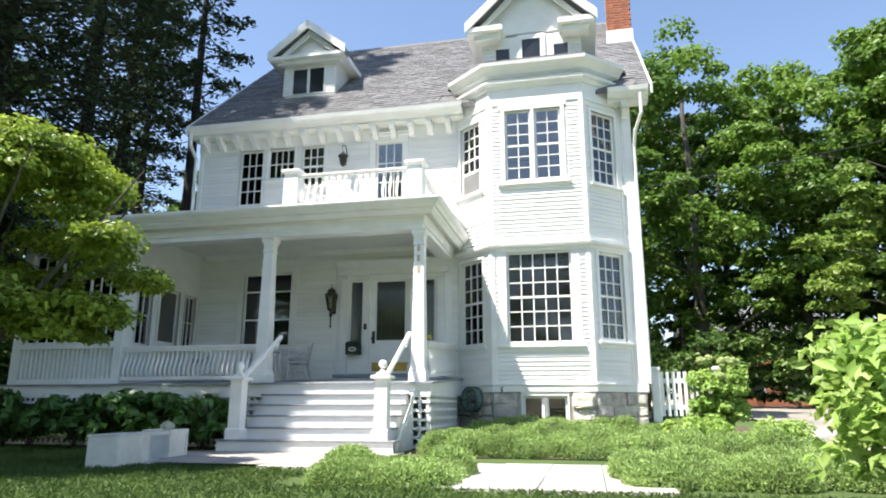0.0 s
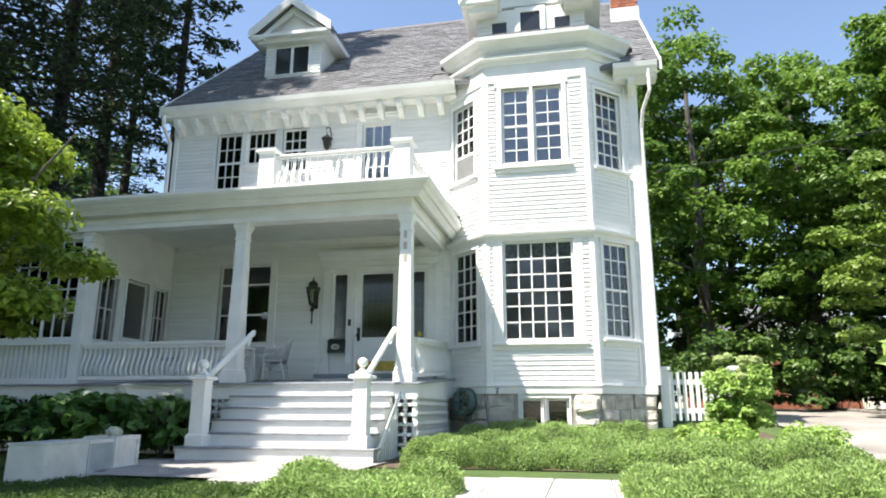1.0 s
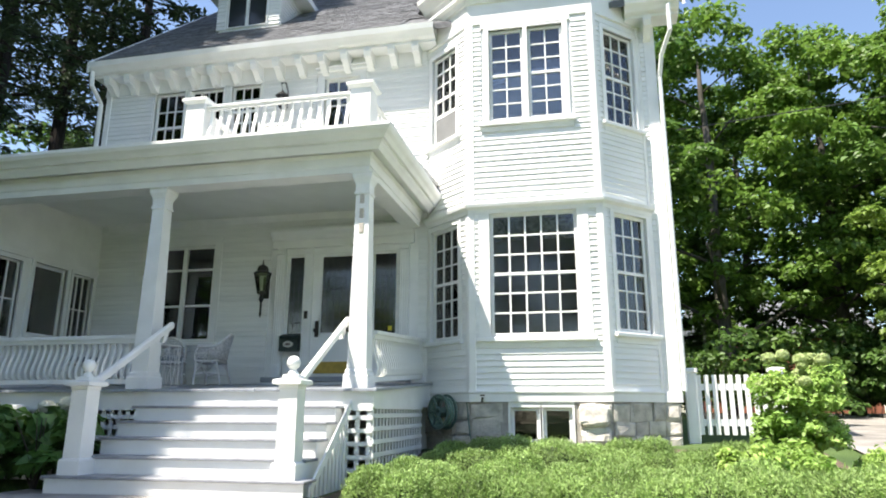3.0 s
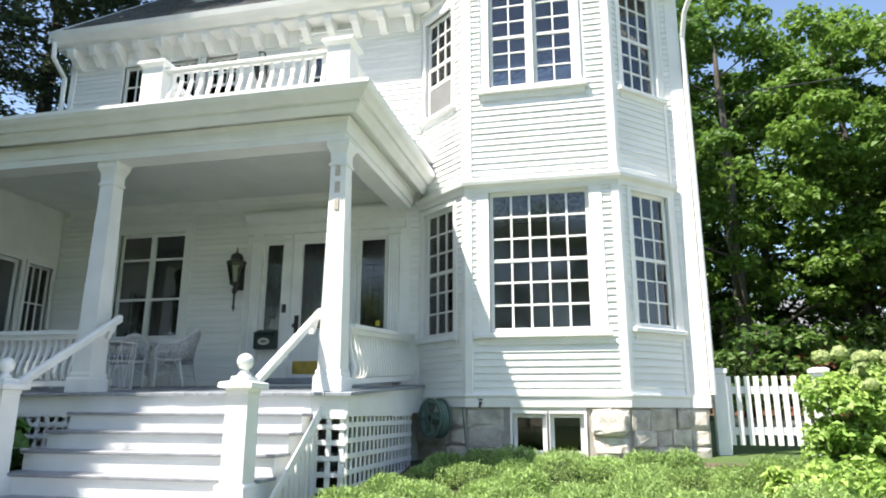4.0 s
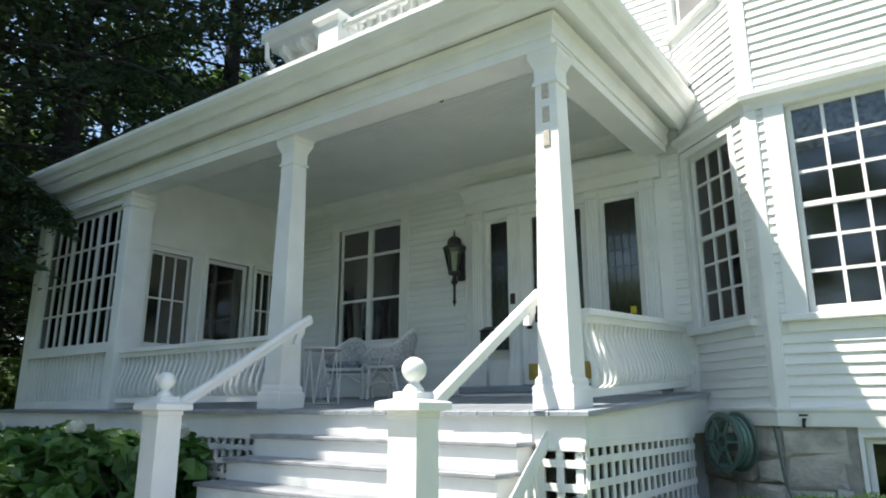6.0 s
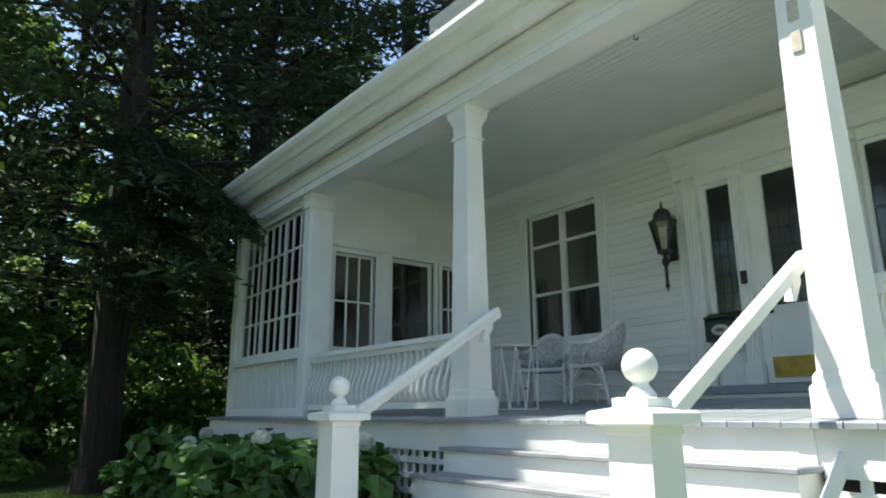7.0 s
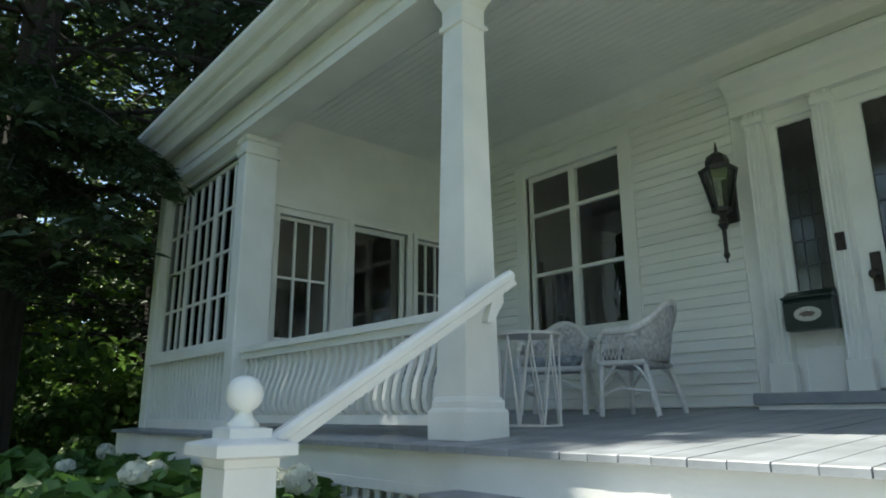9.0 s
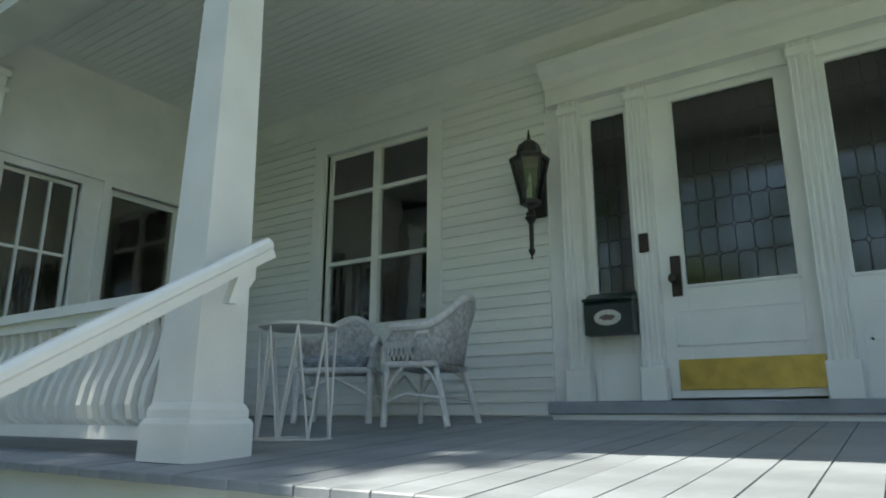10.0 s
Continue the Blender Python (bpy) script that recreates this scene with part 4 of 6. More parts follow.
window(sm, *sides[0], 3, 2, 0.05, owner=glazed, sash=0.03, pane_mat=PORCHGLASS)
window(sm, *sides[1], 1, 1, 0.06, owner=glazed, pane_mat=PORCHGLASS, sash=0.05)
window(sm, *sides[2], 3, 2, 0.05, owner=glazed, sash=0.03)
part("head_trim", boxes([(0.0, -0.03, 3.02, 2.35, 0.0, 3.09)], 0.004, sm), PAINT, glazed)
part("end_wall", boxes([(-11.67, 7.22, 1.0, -11.57, 7.45, 3.86), (-11.67, 7.45, 1.0, -11.57, 9.5, 1.8), (-11.67, 7.45, 3.4, -11.57, 9.5, 3.86), (-11.67, 9.5, 1.0, -11.57, 9.7, 3.86), (-11.57, W, 0.2, -9.76, W + 0.12, 3.95)]), PAINT, glazed)
me_ = frame_of((-11.62, 9.5), (-11.62, 7.45))
window(me_, 0.02, 0.98, 1.82, 3.38, 4, 4, 0.02, sill=False, owner=glazed)
window(me_, 1.05, 2.02, 1.82, 3.38, 4, 4, 0.02, sill=False, owner=glazed)


# lattice under the deck
def lattice(p, q, z0, z1, label, sv=0.105, sh=0.115, wv=0.042):
    t = thing("lattice_skirt", label, "lattice", group="porch lattice", at=(p[0], p[1], z0))
    m = frame_of(p, q)
    length = (Vector(q) - Vector(p)).length
    n = int(length / sv)
    for k in range(n + 1):
        u = min(k * sv, length - wv)
        part("slat", boxes([(u, 0.002, z0, u + wv, 0.014, z1)], 0, m), PAINT, t)
    z = z1 - 0.10
    while z > z0:
        part("slat", boxes([(0, -0.010, z - 0.045, length, 0.001, z)], 0, m), PAINT, t)
        z -= sh
    part("frame_board", boxes([(0, -0.016, z1 - 0.05, length, 0.016, z1)], 0, m), PAINT, t)
    return t


lattice((PX0, SK + 0.01), (-6.38, SK + 0.01), 0.05, 0.86, "white lattice skirt below the porch")
lattice((-3.97, SK + 0.01), (PX1 - 0.03, SK + 0.01), 0.08, 0.86, "white lattice skirt beside the steps", 0.125, 0.135, 0.048)
lattice((PX1 - 0.03, SK + 0.02), (PX1 - 0.03, 9.02), 0.10, 0.88, "white lattice skirt on the porch side", 0.125, 0.135, 0.048)

# ---- steps ----
steps = thing("front_steps", "white wooden steps with grey treads and ball newels", "stairs", at=(-5.3, 6.4, 0))
edges = [5.67, 5.91, 6.15, 6.39, 6.63]
levels = [0.20, 0.37, 0.54, 0.70, 0.86]
SX0, SX1 = -6.36, -3.99
for i, (y, z) in enumerate(zip(edges, levels)):
    x0, x1 = (-6.56, -3.90) if i == 0 else (SX0, SX1)
    z_lo = 0.0 if i == 0 else levels[i - 1]
    part("riser", boxes([(x0, y + 0.03, z_lo, x1, y + 0.05, z - 0.028)], 0), PAINT, steps)
    part("tread", boxes([(x0 - 0.02, y, z - 0.028, x1 + 0.02, (edges[i + 1] if i < 4 else SK) + 0.05, z)], 0.006), STEPTOP, steps, "grey worn tread")
part("riser", boxes([(SX0, SK - 0.012, levels[-1], SX1, SK - 0.004, 1.02)]), PAINT, steps)
for x in (SX0 + 0.01, SX1 - 0.04):
    part("stringer", boxes([(x, y + 0.05, 0.0 if i == 0 else 0.0, x + 0.03, (edges[i + 1] if i < 4 else SK) + 0.05, z - 0.03) for i, (y, z) in enumerate(zip(edges, levels))]), PAINT, steps)
# slatted side under the right stringer
bm = bmesh.new()
loft(bm, [[(x, 5.82, 0.05), (x, 5.82, 0.13), (x, SK, 0.92), (x, SK, 0.82)] for x in (-3.905, -3.885)])
part("side_rail", fix(bm), PAINT, steps)
for k in range(9):
    y = 5.92 + 0.1 * k
    part("side_slat", boxes([(-3.925, y, 0.03, -3.907, y + 0.045, 0.10 + (y - 5.82) * 0.75)]), PAINT, steps)


def newel(c):
    b = square(bmesh.new(), [(0.118, 0.20), (0.118, 0.33), (0.110, 0.345), (0.093, 0.355), (0.090, 1.005), (0.096, 1.01), (0.096, 1.035), (0.140, 1.045), (0.140, 1.08), (0.132, 1.087), (0.074, 1.10), (0.074, 1.13), (0.06, 1.135)], (*c, 0))
    n = part("newel_post", fix(b), PAINT, steps, "white square newel with ball finial")
    prof = [(0.05, 1.13), (0.054, 1.145), (0.042, 1.16), (0.028, 1.178), (0.030, 1.19)]
    rb, zb = 0.064, 1.245
    prof += [(rb * math.cos(a * math.pi / 16), zb + rb * math.sin(a * math.pi / 16)) for a in range(-5, 8)] + [(0.004, zb + rb)]
    part("ball_finial", fix(lathe(bmesh.new(), prof, 24, (*c, 0))), PAINT, n, smooth=True)


newel((-6.33, 5.835))
newel((-4.105, 5.825))


def handrail(x):
    bm = bmesh.new()
    sect = [(-0.020, -0.045), (0.020, -0.045), (0.022, -0.012), (0.032, -0.004), (0.032, 0.018), (0.017, 0.032), (-0.017, 0.032), (-0.032, 0.018), (-0.032, -0.004), (-0.022, -0.012)]
    a, b = Vector((x, 5.93, 1.055)), Vector((x + 0.02, 7.17, 1.83))
    d = (b - a).normalized()
    up = Vector((0, -d.z, d.y))
    loft(bm, [[p + Vector((s, 0, 0)) + up * h for s, h in sect] for p in (a, b)])
    part("handrail", fix(bm), PAINT, steps, "white moulded handrail")
    bm = bmesh.new()
    extrude(bm, [(7.01, 1.595), (7.05, 1.595), (7.12, 1.695), (7.12, 1.765), (7.06, 1.755), (7.04, 1.685)], "x", x - 0.02, x + 0.02)
    part("rail_bracket", fix(bm), PAINT, steps)


handrail(-6.36)
handrail(-4.10)

# ---- balcony on the porch roof ----
balc = thing("balcony_railing", "white balcony railing with bowed balusters on porch roof", "railing", at=(-5.3, 7.45, 4.1))
BZ = 4.00


def balcony_post(x, y):
    b = square(bmesh.new(), [(0.135, BZ), (0.135, BZ + 0.80), (0.15, BZ + 0.81), (0.18, BZ + 0.84), (0.18, BZ + 0.875), (0.165, BZ + 0.885), (0.0, BZ + 0.93)], (x, y, 0))
    part("balcony_post", fix(b), PAINT, balc)


balcony_post(-6.37, 7.39)
balcony_post(-4.05, 7.39)
UB = baluster_mesh(0.48, 0.05)
for p, q in (((-6.235, 7.35), (-4.185, 7.35)), ((-4.02, 7.53), (-4.02, W)), ((-6.37, W), (-6.37, 7.53))):
    m = frame_of(p, q)
    length = (Vector(q) - Vector(p)).length
    part("top_rail", boxes([(0, -0.045, BZ + 0.76, length, 0.045, BZ + 0.795), (0, -0.025, BZ + 0.73, length, 0.025, BZ + 0.76)], 0.004, m), PAINT, balc)
    part("bottom_rail", boxes([(0, -0.04, BZ + 0.15, length, 0.04, BZ + 0.245)], 0.004, m), PAINT, balc)
    n = int(length / 0.122)
    for k in range(n):
        ob = link("baluster", UB, None, balc)
        ob.matrix_basis = m @ pose((k + 0.5) * length / n, 0, BZ + 0.245)


# ---- lanterns ----
def lantern(at, k, label):
    """A coach lantern on a wall bracket; its back is at y = 0."""
    t = thing("wall_lantern", label, "lantern", group="coach lanterns", at=at)
    o = Vector(at)
    hexa = lambda r, z: [o + Vector((k * r * math.cos(a * math.pi / 3 + math.pi / 6), k * (r * math.sin(a * math.pi / 3 + math.pi / 6) - 0.16), k * z)) for a in range(6)]
    part("roof_cap", fix(loft(bmesh.new(), [hexa(r, z) for r, z in ((0.135, 0.26), (0.14, 0.285), (0.115, 0.30), (0.085, 0.315), (0.085, 0.35), (0.07, 0.39), (0.035, 0.415), (0.012, 0.42), (0.012, 0.44), (0.004, 0.50))])), IRON, t)
    part("base", fix(loft(bmesh.new(), [hexa(r, z) for r, z in ((0.02, -0.14), (0.035, -0.11), (0.02, -0.08), (0.03, -0.06), (0.07, -0.045), (0.075, -0.02), (0.06, -0.01))])), IRON, t)
    bm = bmesh.new()
    for a, b in zip(hexa(0.066, -0.015), hexa(0.128, 0.265)):
        tube(bm, [a, b], 0.007 * k, 5)
    part("cage", bm, IRON, t)
    g = part("pane", fix(loft(bmesh.new(), [hexa(0.060, -0.01), hexa(0.120, 0.262)], caps=False)), GLASS, t)
    g.visible_shadow = False
    part("candle", fix(lathe(bmesh.new(), [(0.012 * k, -0.02 * k), (0.012 * k, 0.09 * k), (0.006 * k, 0.11 * k), (0.016 * k, 0.13 * k), (0.003 * k, 0.18 * k)], 10, o + Vector((0, -0.16 * k, 0)))), PLAQUE, t)
    bm = bmesh.new()
    lathe(bm, [(0.010 * k, -0.42 * k), (0.006 * k, -0.40 * k), (0.020 * k, -0.375 * k), (0.024 * k, -0.36 * k), (0.014 * k, -0.34 * k), (0.016 * k, -0.18 * k), (0.03 * k, -0.155 * k), (0.042 * k, -0.135 * k), (0.02 * k, -0.11 * k)], 12, o + Vector((0, -0.16 * k, 0)))
    part("tail_stem", fix(bm), IRON, t)
    part("back_plate", boxes([(o.x - 0.055 * k, o.y - 0.03 * k, o.z - 0.10 * k, o.x + 0.055 * k, o.y, o.z + 0.25 * k)], 0.01 * k), IRON, t)
    part("arm", tube(bmesh.new(), [o + Vector((0, -0.01, 0.1 * k)), o + Vector((0, -0.08 * k, 0.02 * k)), o + Vector((0, -0.15 * k, -0.06 * k))], 0.014 * k, 8), IRON, t)


lantern((-6.345, W - 0.03, 2.64), 1.0, "black iron coach lantern on the porch wall")
lt = thing("wall_lantern", "black iron lantern with curled arm above the balcony", "lantern", group="coach lanterns", at=(-6.2, W, 5.9))
o = Vector((-6.2, W - 0.2, 5.82))
part("cage", fix(lathe(bmesh.new(), [(0.03, -0.1), (0.06, -0.06), (0.10, 0.12), (0.12, 0.13), (0.06, 0.18), (0.02, 0.22)], 8, o)), IRON, lt)
part("arm", tube(bmesh.new(), [o + Vector((0.0, 0.2, -0.02)), o + Vector((0.03, 0.14, 0.28)), o + Vector((0.02, 0.06, 0.40)), o + Vector((-0.02, -0.02, 0.36)), o + Vector((0, 0, 0.22))], 0.012, 8), IRON, lt)

# ---- porch furniture ----
WOVEN = material("woven_cane", (0.70, 0.69, 0.69), 0.7, 0.25, 30, 0.9, 220, dark=(0.40, 0.40, 0.42))


def wicker_chair(m, label, cushion=True):
    """A wicker armchair that faces local -y, its feet at z = 0."""
    t = thing("wicker_armchair", label, "chair", group="porch chairs")
    feet = [(-0.29, -0.27), (0.29, -0.27), (-0.30, 0.34), (0.30, 0.34)]
    tops = [(-0.28, -0.25), (0.28, -0.25), (-0.25, 0.20), (0.25, 0.20)]
    for (a, b), (c, d) in zip(feet, tops):
        part("leg", tube(bmesh.new(), [(a, b, 0), ((a * 2 + c) / 3, (b * 2 + d) / 3, 0.13), (c, d, 0.38)], 0.027, 8, 0.024), WICKER, t)
    part("seat", boxes([(-0.27, -0.27, 0.36, 0.27, 0.24, 0.41)], 0.02), WOVEN, t)
    part("apron", tube(bmesh.new(), [(-0.28, 0.22, 0.385), (-0.285, -0.27, 0.385), (0.285, -0.27, 0.385), (0.28, 0.22, 0.385)], 0.022, 8), WICKER, t)
    if cushion:
        part("cushion", boxes([(-0.25, -0.28, 0.41, 0.25, 0.20, 0.50)], 0.035), CUSHION, t, "blue-grey patterned seat cushion")
    # curved back: woven shell between arms and top hoop
    rings = []
    for k in range(25):
        a = math.pi * k / 24
        x, y = -0.30 * math.cos(a), 0.03 + 0.27 * math.sin(a)
        h = 0.62 + 0.22 * math.sin(a) ** 3
        lean = 0.10 * math.sin(a) ** 2
        rings.append([(x, y, 0.40), (x * 1.03, y + lean * 0.5, (0.40 + h) / 2), (x * 1.06, y + lean, h), (x * 1.01, y + lean - 0.015, h), (x * 0.98, y + lean * 0.5 - 0.015, (0.40 + h) / 2), (x * 0.95, y - 0.015, 0.40)])
    part("backrest", fix(loft(bmesh.new(), rings)), WOVEN, t, "woven cane back", smooth=True)
    top = [Vector(r[2]) for r in rings]
    part("hoop", tube(bmesh.new(), [(-0.29, -0.28, 0.40), (-0.30, -0.27, 0.55), (-0.31, -0.20, 0.62)] + top + [(0.31, -0.20, 0.62), (0.30, -0.27, 0.55), (0.29, -0.28, 0.40)], 0.030, 8), WICKER, t)
    for s in (-1, 1):
        # woven arm panel with open diamonds
        part("arm_panel", boxes([(s * 0.30 - 0.008, -0.26, 0.53, s * 0.30 + 0.008, 0.05, 0.61)]), WOVEN, t)
        bm = bmesh.new()
        for k in range(7):
            y = -0.26 + 0.045 * k
            tube(bm, [(s * 0.30, y, 0.41), (s * 0.30, y + 0.045, 0.53)], 0.006, 5)
            tube(bm, [(s * 0.30, y + 0.045, 0.41), (s * 0.30, y, 0.53)], 0.006, 5)
        part("arm_lattice", bm, WICKER, t)
        part("arm_loop", tube(bmesh.new(), [(s * 0.305, -0.05, 0.38), (s * 0.31, -0.02, 0.50), (s * 0.31, 0.06, 0.58), (s * 0.30, 0.16, 0.58)], 0.016, 7), WICKER, t)
        part("side_brace", tube(bmesh.new(), [(s * 0.288, -0.262, 0.15), (s * 0.29, -0.05, 0.20), (s * 0.29, 0.31, 0.17)], 0.013, 6), WICKER, t)
        part("corner_brace", tube(bmesh.new(), [(s * 0.286, -0.258, 0.22), (s * 0.285, -0.15, 0.33), (s * 0.28, -0.08, 0.38)], 0.012, 6), WICKER, t)
        part("corner_brace", tube(bmesh.new(), [(s * 0.28, 0.28, 0.20), (s * 0.28, 0.16, 0.33), (s * 0.28, 0.08, 0.38)], 0.012, 6), WICKER, t)
    part("front_brace", tube(bmesh.new(), [(-0.288, -0.262, 0.2), (0, -0.262, 0.33), (0.288, -0.262, 0.2)], 0.012, 6), WICKER, t)
    t.matrix_basis = m @ Matrix.Diagonal((0.86, 0.62, 0.86, 1))
    return t


def on_deck(x, y, rz):
    return pose(x, y, deck_z(y), 3.5 * 0, 0, rz)


chair = wicker_chair(on_deck(-6.68, 8.72, -78), "white wicker armchair with blue-grey cushion turned sideways")
tagged(copy_thing(chair, on_deck(-7.55, 8.92, 24)), "white wicker armchair with blue-grey cushion below window")
tagged(copy_thing(chair, on_deck(-8.75, 8.55, 60)), "white wicker armchair near the glazed partition")


def wire_table(at):
    t = thing("wire_side_table", "white wire side table with criss-cross cage", "table", at=at)
    o = Vector(at)
    r, h, n = 0.180, 0.53, 8
    ring = lambda rr, z: [o + Vector((rr * math.cos(2 * math.pi * k / 28), rr * math.sin(2 * math.pi * k / 28), z)) for k in range(29)]
    part("tabletop", fix(lathe(bmesh.new(), [(r, h - 0.008), (r + 0.012, h - 0.004), (r + 0.012, h + 0.008), (r, h + 0.012)], 36, at)), WIRE, t)
    part("base_ring", tube(bmesh.new(), ring(r, 0.008), 0.006, 6), WIRE, t)
    for k in range(n):
        a, b = 2 * math.pi * k / n, 2 * math.pi * (k + 0.5) / n
        pa, pb = o + Vector((r * math.cos(a), r * math.sin(a), h - 0.01)), o + Vector((r * math.cos(b), r * math.sin(b), 0.01))
        c = 2 * math.pi * (k + 1) / n
        pc = o + Vector((r * math.cos(c), r * math.sin(c), h - 0.01))
        part("wire_rod", tube(bmesh.new(), [pa, pb], 0.006, 6), WIRE, t)
        part("wire_rod", tube(bmesh.new(), [pc, pb], 0.006, 6), WIRE, t)


wire_table((-6.84, 7.83, deck_z(7.83)))


# ---- ground ----
def smooth(a, b, v):
    v = min(1, max(0, (v - a) / (b - a)))
    return v * v * (3 - 2 * v)


def ground_z(x, y):
    return 0.42 * smooth(6.2, 10.5, y) * smooth(-5.5, -3.0, x) + 0.35 * smooth(10, 30, y) + 0.012 * noise.noise(Vector((x * 0.6, y * 0.6, 0)))


def sheet(name, xs, ys, lift, mat, label, category, keep=None):
    verts, faces = [(x, y, ground_z(x, y) + lift) for y in ys for x in xs], []
    n = len(xs)
    for j in range(len(ys) - 1):
        for i in range(n - 1):
            if keep is None or keep((xs[i] + xs[i + 1]) / 2, (ys[j] + ys[j + 1]) / 2):
                faces.append((j * n + i, j * n + i + 1, (j + 1) * n + i + 1, (j + 1) * n + i))
    me = bpy.data.meshes.new(name)
    me.from_pydata(verts, [], faces)
    me.shade_smooth()
    return tagged(link(name, me, mat), label, category, kind="structure")


spread = lambda lo, a, b, hi, step: [lo, lo * 0.5 + a * 0.5, lo * 0.2 + a * 0.8, *np.arange(a, b, step), b, b * 0.8 + hi * 0.2, b * 0.5 + hi * 0.5, hi]
sheet("ground", spread(-900, -34, 34, 900, 0.5), spread(-900, -14, 44, 900, 0.5), 0.0, GRASS, "shaded lawn and woodland ground", "ground")


def drive_edge(y):
    return 9.0 - 2.3 * smooth(14, 19, y) + 0.15 * math.sin(y * 0.3)


def drive_in(x, y):
    return 1.75 + 0.9 * smooth(8.0, 5.0, y) < x < drive_edge(y) and -12 < y < 26


sheet("road", list(np.arange(1.0, 12.0, 0.25)), list(np.arange(-12, 26, 0.25)), 0.03, ASPHALT, "worn grey driveway beside the house", "driveway", drive_in)
kerb = thing("kerb", "low stone kerb along the driveway lawn", "kerb", kind="structure", at=(8, 12, 0.4))
for k in range(26):
    y = 2.0 + k * 0.8
    x = drive_edge(y) + 0.05
    part("kerb_stone", boxes([(x - 0.02, y, ground_z(x, y) - 0.05, x + 0.18, y + 0.78, ground_z(x, y) + 0.13)], 0.02), KERB, kerb)

walkway = sheet("pavement", list(np.arange(-7.0, -3.7, 0.2)), list(np.arange(3.0, 6.2, 0.2)), 0.035, CONCRETE, "grey concrete walk before the steps", "walk", lambda x, y: y > 3.6 and x > -7.0 + 0.6 * max(0, 5.2 - y))
slabs = thing("paving", "pale stone slabs between the low hedges", "paving", kind="structure", at=(-2.2, 4.5, 0))
for i in range(-2, 6):
    for j in range(3) if i > 1 else (2,):
        x, y = -3.75 + i * 0.52, 1.9 + j * 0.80
        part("slab", boxes([(x, y, -0.03, x + 0.51, y + 0.79, 0.035 + random.uniform(-0.004, 0.004))], 0.006), SLAB, slabs)
sheet("planting_bed", list(np.arange(-3.9, 1.6, 0.25)), list(np.arange(5.4, 9.4, 0.25)), 0.015, MULCH, "brown mulch bed below the bay", "bed")


# ---- leaves ----
def leaf_cloud(name, centres, normals, sizes, mat, parent=None, kind="stuff", aspect=0.55, fold=0.18, rng=None, label="", axis=None):
    """Many small folded leaves as one mesh: four corners each, two triangles bent along the midrib."""
    rng = rng or np.random.default_rng(1)
    c, nrm, s = np.asarray(centres), np.asarray(normals), np.asarray(sizes)[:, None]
    n = len(c)
    nrm = nrm / (np.linalg.norm(nrm, axis=1, keepdims=True) + 1e-9)
    t = rng.normal(size=(n, 3)) if axis is None else np.asarray(axis, float)
    t -= (t * nrm).sum(1, keepdims=True) * nrm
    t /= np.linalg.norm(t, axis=1, keepdims=True) + 1e-9
    b = np.cross(nrm, t)
    v = np.empty((n, 4, 3))
    v[:, 0] = c - t * s * 0.5
    v[:, 1] = c + b * s * aspect * 0.5 + nrm * s * fold
    v[:, 2] = c + t * s * 0.5 - nrm * s * 0.1
    v[:, 3] = c - b * s * aspect * 0.5 + nrm * s * fold
    k = np.arange(n)[:, None] * 4
    f = np.concatenate([k + [0, 1, 2], k + [0, 2, 3]], 1).reshape(-1, 3)
    me = bpy.data.meshes.new(name)
    me.vertices.add(n * 4)
    me.vertices.foreach_set("co", v.reshape(-1))
    me.loops.add(n * 6)
    me.loops.foreach_set("vertex_index", f.reshape(-1).astype(np.int32))
    me.polygons.add(n * 2)
    me.polygons.foreach_set("loop_start", np.arange(0, n * 6, 3, dtype=np.int32))
    me.polygons.foreach_set("loop_total", np.full(n * 2, 3, dtype=np.int32))
    me.update()
    ob = link(name, me, mat, parent, label)
    if not parent and kind:
        ob["kind"] = kind
    return ob


def clumps(rng, centres, radii, per, flat=0.6, up=0.7):
    """Leaves round clump centres, denser on their upper outside."""
    cs, ns = [], []
    for c, r in zip(centres, radii):
        d = rng.normal(size=(per, 3))
        d /= np.linalg.norm(d, axis=1, keepdims=True)
        d[:, 2] = np.where(d[:, 2] < -0.3, -d[:, 2] * 0.5, d[:, 2])
        rad = r * rng.uniform(0.35, 1.0, (per, 1)) ** 0.6
        p = d * rad * [1, 1, flat] + c
        cs.append(p)
        ns.append(d * 0.6 + rng.normal(size=(per, 3)) * 0.45 + [0, 0, up])
    return np.concatenate(cs), np.concatenate(ns)


def limbs(bm, rng, base, height, r, n, lean=0.0, spread_r=2.0, first=0.3):
    """A tapered trunk and its limbs; gives back the limb ends."""
    base = Vector(base)
    pts = [base + Vector((lean * (k / 7) ** 2 + 0.06 * math.sin(k * 1.7), 0.05 * math.cos(k * 2.1), height * k / 7)) for k in range(8)]
    pts[0] += Vector((0, 0, -0.15))
    tube(bm, [pts[0], pts[0] + Vector((0, 0, 0.3))], r * 1.35, 10, r * 1.02)
    tube(bm, pts, r, 10, r * 0.22)
    ends = []
    for k in range(n):
        f = first + (0.97 - first) * k / max(1, n - 1)
        i = min(6, int(f * 7))
        p = pts[i].lerp(pts[i + 1], f * 7 - i)
        a = k * 2.4 + rng.uniform(-0.4, 0.4)
        ln = spread_r * (1.05 - 0.65 * f) * rng.uniform(0.8, 1.15)
        q = p + Vector((math.cos(a) * ln, math.sin(a) * ln, ln * rng.uniform(0.25, 0.6)))
        tube(bm, [p, p.lerp(q, 0.5) + Vector((0, 0, 0.08 * ln)), q], r * 0.32 * (1.2 - f), 6, r * 0.08)
        ends.append(q)
    return ends


